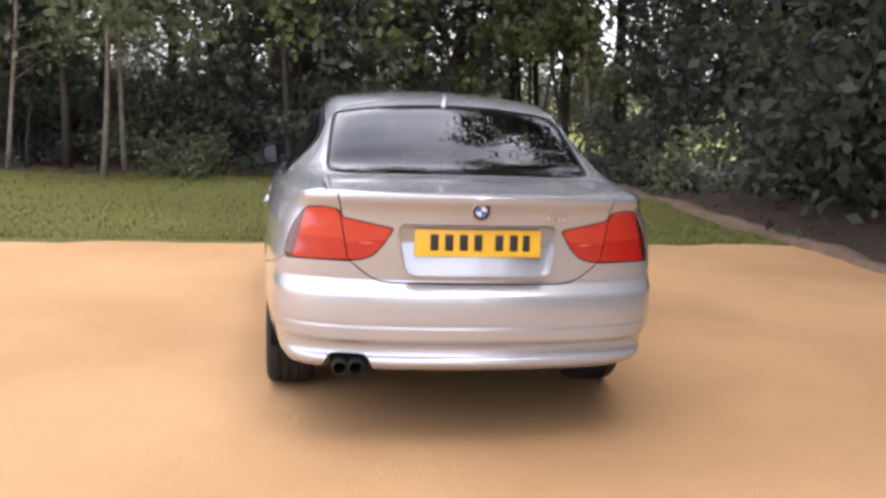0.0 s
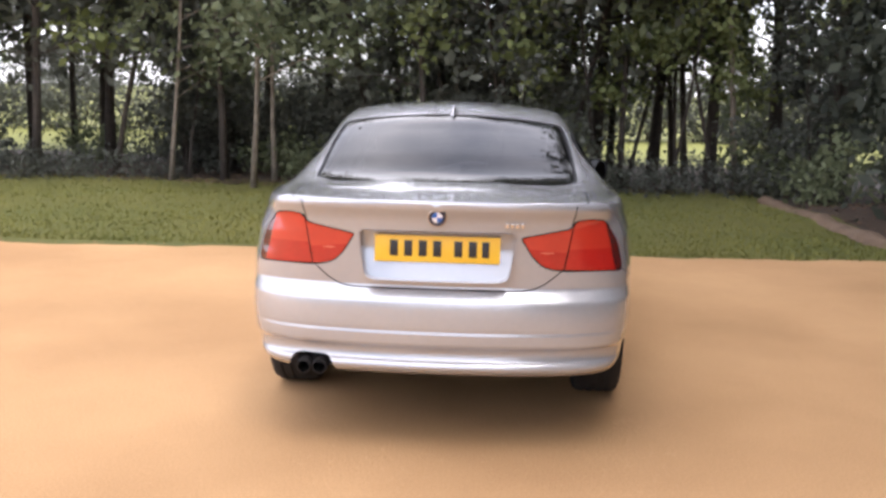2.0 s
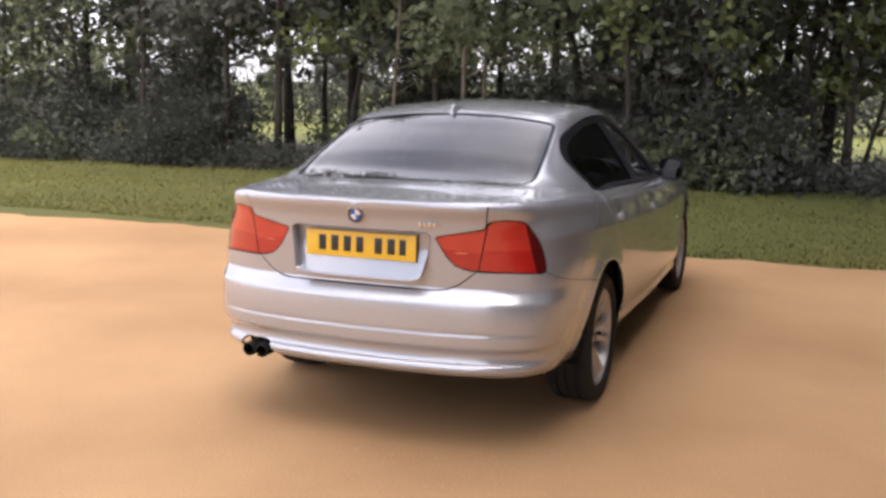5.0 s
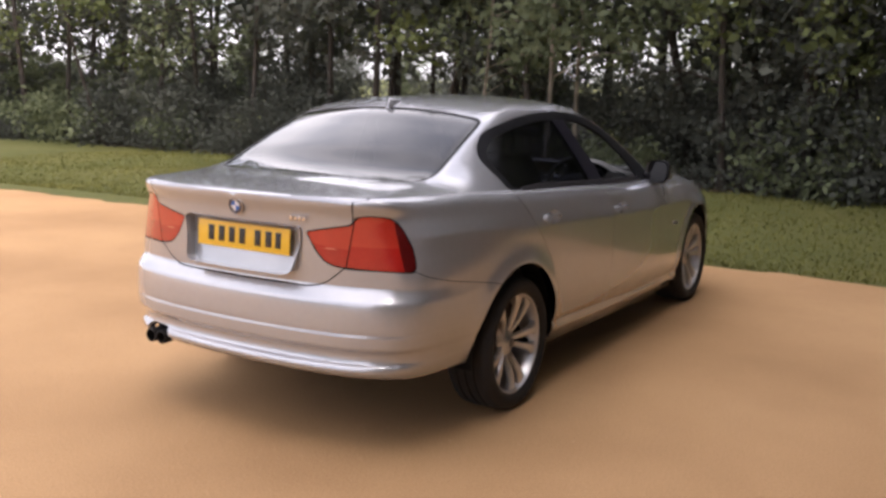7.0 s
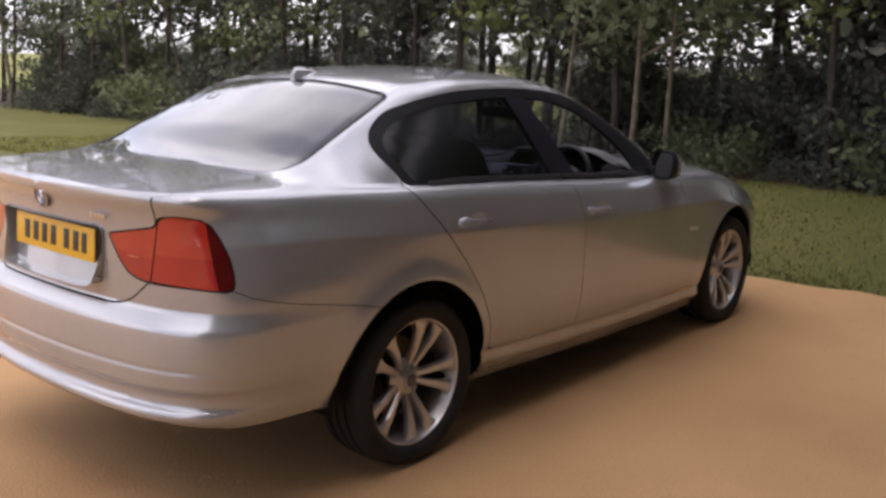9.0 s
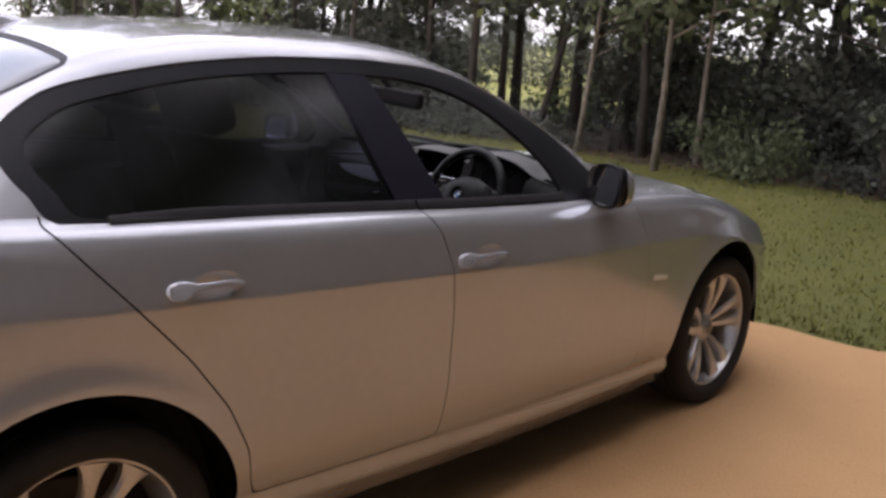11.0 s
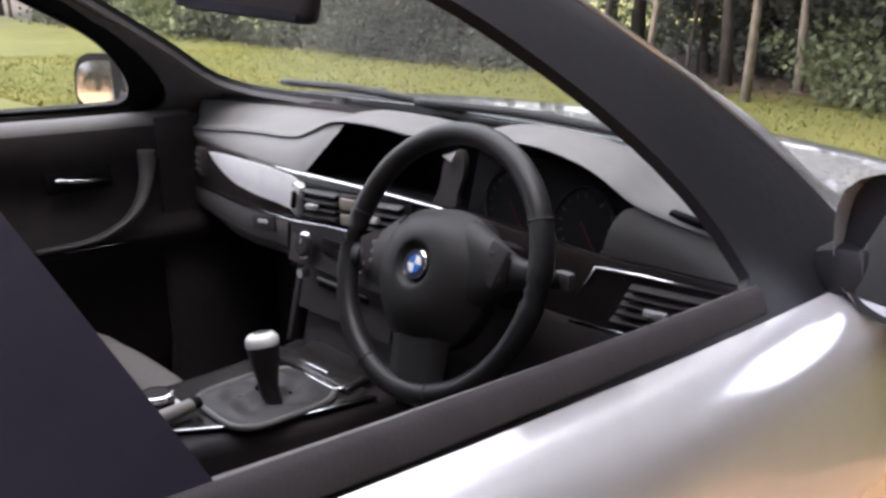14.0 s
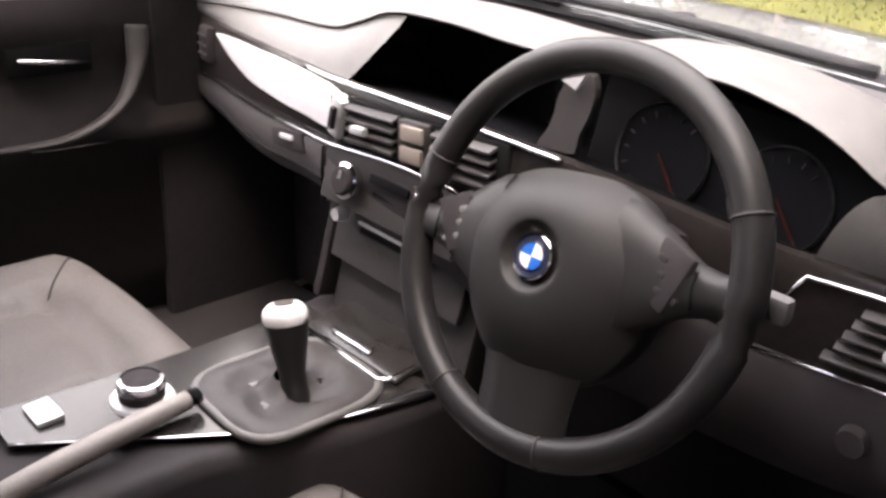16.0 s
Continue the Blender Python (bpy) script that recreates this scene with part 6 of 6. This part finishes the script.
def shrub(seed, height, width, leaf, label, n=30, per=45, size=0.06, low=0.12):
    r = np.random.default_rng(seed)
    top = thing("shrub", label, "shrub", "undergrowth of the wood")
    bars, tips = [], []
    for k in range(n):
        a, d = r.uniform(0, 6.28), width * math.sqrt(r.random())
        h = height * r.uniform(low, 1.0) * (1 - 0.35 * d / width)
        end = np.array((math.cos(a) * d, math.sin(a) * d, h))
        if k % 3 == 0:
            bars.append(tube([(end[0] * 0.15, end[1] * 0.15, -0.05), tuple(end * np.array((0.6, 0.6, 0.55))), tuple(end)], [0.014, 0.009, 0.004], 5))
        tips.append(end)
    part("stem", joined(bars), BARK, top)
    v, f = leaf_cloud(tips, 0.15 + 0.08 * width, per, size, r)
    flat_part("foliage", v, f, leaf, top, "", False)
    return top


dark_label = "slender tree with dark green leaves in the wood"
kinds = [tree(11, 9.5, 0.105, 1.25, 1.9, BARK, LEAF, dark_label, 29), tree(12, 8.6, 0.085, 1.4, 1.8, BARK, LEAF_DARK, dark_label, 29), tree(13, 10.0, 0.12, 1.1, 2.2, BARK, LEAF_DARK, "thick-trunked tree with dense dark leaves"), tree(14, 8.0, 0.070, 1.3, 1.6, PALE_BARK, LEAF, "slim pale-barked tree with green leaves"), tree(15, 7.6, 0.07, 1.6, 1.6, BARK, LEAF_LIGHT, "young tree with lighter green leaves", lean=0.10), tree(16, 4.6, 0.06, 0.75, 1.35, BARK, LEAF, "young understorey tree with low green branches", 60), tree(17, 5.2, 0.06, 0.9, 1.5, BARK, LEAF_DARK, "dark young tree with low branches", 60)]
bushes = [shrub(21, 1.5, 0.9, LEAF_DARK, "dark leafy shrub at the wood's edge"), shrub(22, 1.1, 0.8, LEAF, "green bramble at the wood's edge", 26), shrub(23, 2.2, 1.1, LEAF_DARK, "dark dense shrub in the wood", 44), shrub(24, 0.55, 0.7, LEAF_DARK, "low weeds at the foot of the trees", 16, 30, 0.045)]
place = np.random.default_rng(77)
used = set()


def plant(kind, x, y, turn=None, size=1.0, stretch=None):
    z = float(ground_z(np.float64(x), np.float64(y)))
    m = pose(x, y, z, 0, 0, place.uniform(0, 360) if turn is None else turn) @ Matrix.Diagonal((size, size, stretch or size, 1))
    if kind.name not in used:
        used.add(kind.name)
        kind.matrix_basis = m
        return kind
    return copy_thing(kind, m)


def row(x0, x1, y0, y1, step, choice, gaps=(), size=(0.85, 1.2)):
    x = x0
    while x < x1:
        if not any(a < x < b for a, b in gaps):
            plant(choice[int(place.integers(len(choice)))], x + place.uniform(-0.25, 0.25), place.uniform(y0, y1), None, place.uniform(*size))
        x += step * place.uniform(0.7, 1.3)


A, B, C, D, E, F, G = kinds
plant(D, -3.72, 9.55, 40, 1.05), plant(D, -3.3, 10.3, 200, 0.95), plant(D, -5.0, 9.7, 120, 0.8)
row(-26, 4.4, 9.9, 10.6, 1.35, (A, B, B, D, E), ((-3.2, -1.8),))
row(-26, -4.5, 11.2, 12.2, 2.1, (A, B))
row(-4.5, 6.0, 11.2, 12.2, 1.4, (A, B, C, C), ((-4.0, -2.0),))
row(-28, -4, 12.8, 14.0, 4.5, (A, B))
row(-4, 7.0, 12.8, 14.0, 2.8, (A, B, C, E), ((-4.8, -2.4),))
row(-24, -5, 10.6, 11.4, 1.5, (F, G), ((-8.8, -5.6),), (0.6, 0.85))
row(-5, 6.5, 10.6, 11.4, 1.5, (F, G), ((-4.6, -1.9), (1.4, 4.1)))
row(-26, -5, 12.2, 13.6, 1.9, (G, F), ((-10.5, -6.2),), (0.6, 0.85))
row(-5, 8.0, 12.2, 13.6, 1.2, (G, F), ((-4.7, -2.7), (1.2, 4.3)))
# tall dark trees that stand over the rest
tall = tree(18, 12.5, 0.16, 2.0, 2.5, BARK, LEAF_DARK, "tall dense dark tree over the rest of the wood", 80, 0.10)
for x, y, turn, size, high in ((1.9, 11.3, 10, 1.0, 0.85), (2.9, 12.2, 80, 1.05, 1.0), (3.7, 11.4, 150, 1.0, 1.5), (5.0, 12.0, 220, 1.05, 1.6), (-7.2, 12.9, 40, 1.0, 1.0), (-5.6, 13.4, 120, 1.0, 1.0), (-9.0, 13.2, 200, 1.0, 1.0), (-10.8, 12.8, 300, 1.0, 1.0), (-8.2, 15.0, 30, 1.0, 1.1), (-4.6, 14.4, 75, 1.0, 1.0), (-3.2, 13.4, 160, 1.0, 0.95), (-6.5, 15.0, 260, 1.0, 1.0), (-13.2, 13.4, 20, 1.0, 1.0), (-15.5, 14.2, 110, 1.0, 1.0), (-17.8, 13.2, 230, 1.0, 1.0), (5.6, 10.4, 300, 1.1, 1.6)):
    plant(tall, x, y, turn, size, high)
plant(A, 0.3, 10.1, 10, 1.05), plant(A, -0.7, 11.0, 80, 1.1), plant(C, 1.2, 10.9, 140, 1.05), plant(G, 0.5, 10.0, 20, 1.1), plant(G, -0.5, 10.3, 70, 1.15), plant(G, 5.0, 10.2, 90, 1.1)
# leaning young trunks before the open meadow
for x, y, turn, size in ((1.7, 10.4, 20, 0.8), (2.3, 10.7, 160, 0.85), (2.8, 10.2, 95, 0.75), (3.3, 10.9, 250, 0.8), (3.7, 10.3, 310, 0.85)):
    plant(E, x, y, turn, size)
# undergrowth, thinner where the meadow shows through
gaps = ((-9.0, -5.2), (1.2, 4.2))
row(-22, 5.6, 9.8, 10.6, 0.75, (bushes[0], bushes[1], bushes[2], bushes[3]), gaps + ((-4.8, -1.6),), (0.7, 1.15))
row(-24, 5.6, 11.0, 13.0, 0.85, (bushes[2], bushes[0]), gaps + ((-6.5, -2.5),), (0.8, 1.3))
row(-5.2, -1.6, 9.9, 11.2, 1.3, (bushes[3], bushes[1]), (), (0.5, 0.8))
row(-22, 5.5, 9.7, 10.2, 0.55, (bushes[3],), ((-6.0, -1.4),), (0.6, 1.1))
row(-10, 6, 13.5, 15.0, 1.4, (bushes[3], bushes[1]), ((-10.5, -6.3),), (0.5, 0.8))
row(-6.2, -1.0, 11.6, 14.4, 0.42, (bushes[1], bushes[0], bushes[2]), (), (0.8, 1.2))
row(-10.5, -6.2, 11.8, 14.0, 1.2, (bushes[0], bushes[1], bushes[3]), (), (0.7, 1.1))
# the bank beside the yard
# these carry the bank's shade in their leaf colour
shaded_tree = tree(19, 10.0, 0.11, 1.0, 2.1, BARK, LEAF_SHADED, "dense tree on the bank with its shade put into the leaf colour", 36)
shaded_young = tree(20, 5.2, 0.06, 0.8, 1.5, BARK, LEAF_SHADED, "young bank tree with low branches and shade put into the leaf colour", 60)
shaded_bush = shrub(25, 2.2, 1.1, LEAF_SHADED, "dense shrub on the bank with its shade put into the leaf colour", 44)
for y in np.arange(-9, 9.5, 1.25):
    plant(shaded_bush, 6.3 + place.uniform(-0.4, 0.6), y + place.uniform(-0.3, 0.3), None, place.uniform(1.1, 1.5))
    plant(shaded_young, 5.9 + place.uniform(-0.2, 0.7), y + 0.6, None, place.uniform(0.9, 1.2))
    plant(shaded_tree, 7.0 + place.uniform(-0.8, 1.0), y + place.uniform(-0.5, 0.5), None, place.uniform(1.0, 1.2), place.uniform(1.5, 1.8))
# bank carried on out of view to cut skylight on the car's right
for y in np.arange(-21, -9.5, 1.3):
    plant(shaded_tree, 7.0 + place.uniform(-0.8, 1.0), y, None, place.uniform(1.0, 1.2), place.uniform(1.5, 1.8))
    plant(shaded_young, 6.4 + place.uniform(-0.3, 0.6), y + 0.5, None, place.uniform(1.0, 1.3))
# second tall row, added to block more of that skylight
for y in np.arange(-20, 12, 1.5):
    plant(shaded_tree, 8.4 + place.uniform(-0.5, 0.5), y + 0.7, None, place.uniform(1.05, 1.25), place.uniform(1.5, 1.9))
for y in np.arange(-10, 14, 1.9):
    plant(shaded_tree, 9.6 + place.uniform(-0.6, 0.8), y, None, place.uniform(1.0, 1.25))
plant(D, 5.35, 4.5, 30, 0.9), plant(E, 5.6, 7.6, 200, 1.0), plant(bushes[1], 5.2, 8.6, 0, 0.9), plant(bushes[0], 5.6, 6.0, 50, 0.9), plant(bushes[2], 5.3, 2.2, 20, 1.0)
# behind the yard and far off
row(-44, 26, -50, -45, 3.2, (A, C, B), (), (0.9, 1.2))
row(-44, 26, -46, -43, 3.6, (G, F), (), (0.9, 1.2))
row(-36, 10, -43, -42, 1.7, (bushes[2], bushes[0]), (), (1.3, 1.8))
for y in np.arange(-12, 10, 3.6):
    plant((A, B)[int(place.integers(2))], -21 + place.uniform(-2, 2), y, None, place.uniform(0.8, 1.1))
# the far side of the meadow
row(-48, 34, 25, 28, 1.6, (G, F), ((-13, -7.0),), (0.8, 1.15))
row(-48, 34, 25.5, 27, 1.6, (bushes[2], bushes[0]), (), (1.2, 1.7))
row(-110, 80, 100, 125, 5.0, (A, C, C), (), (0.9, 1.3))
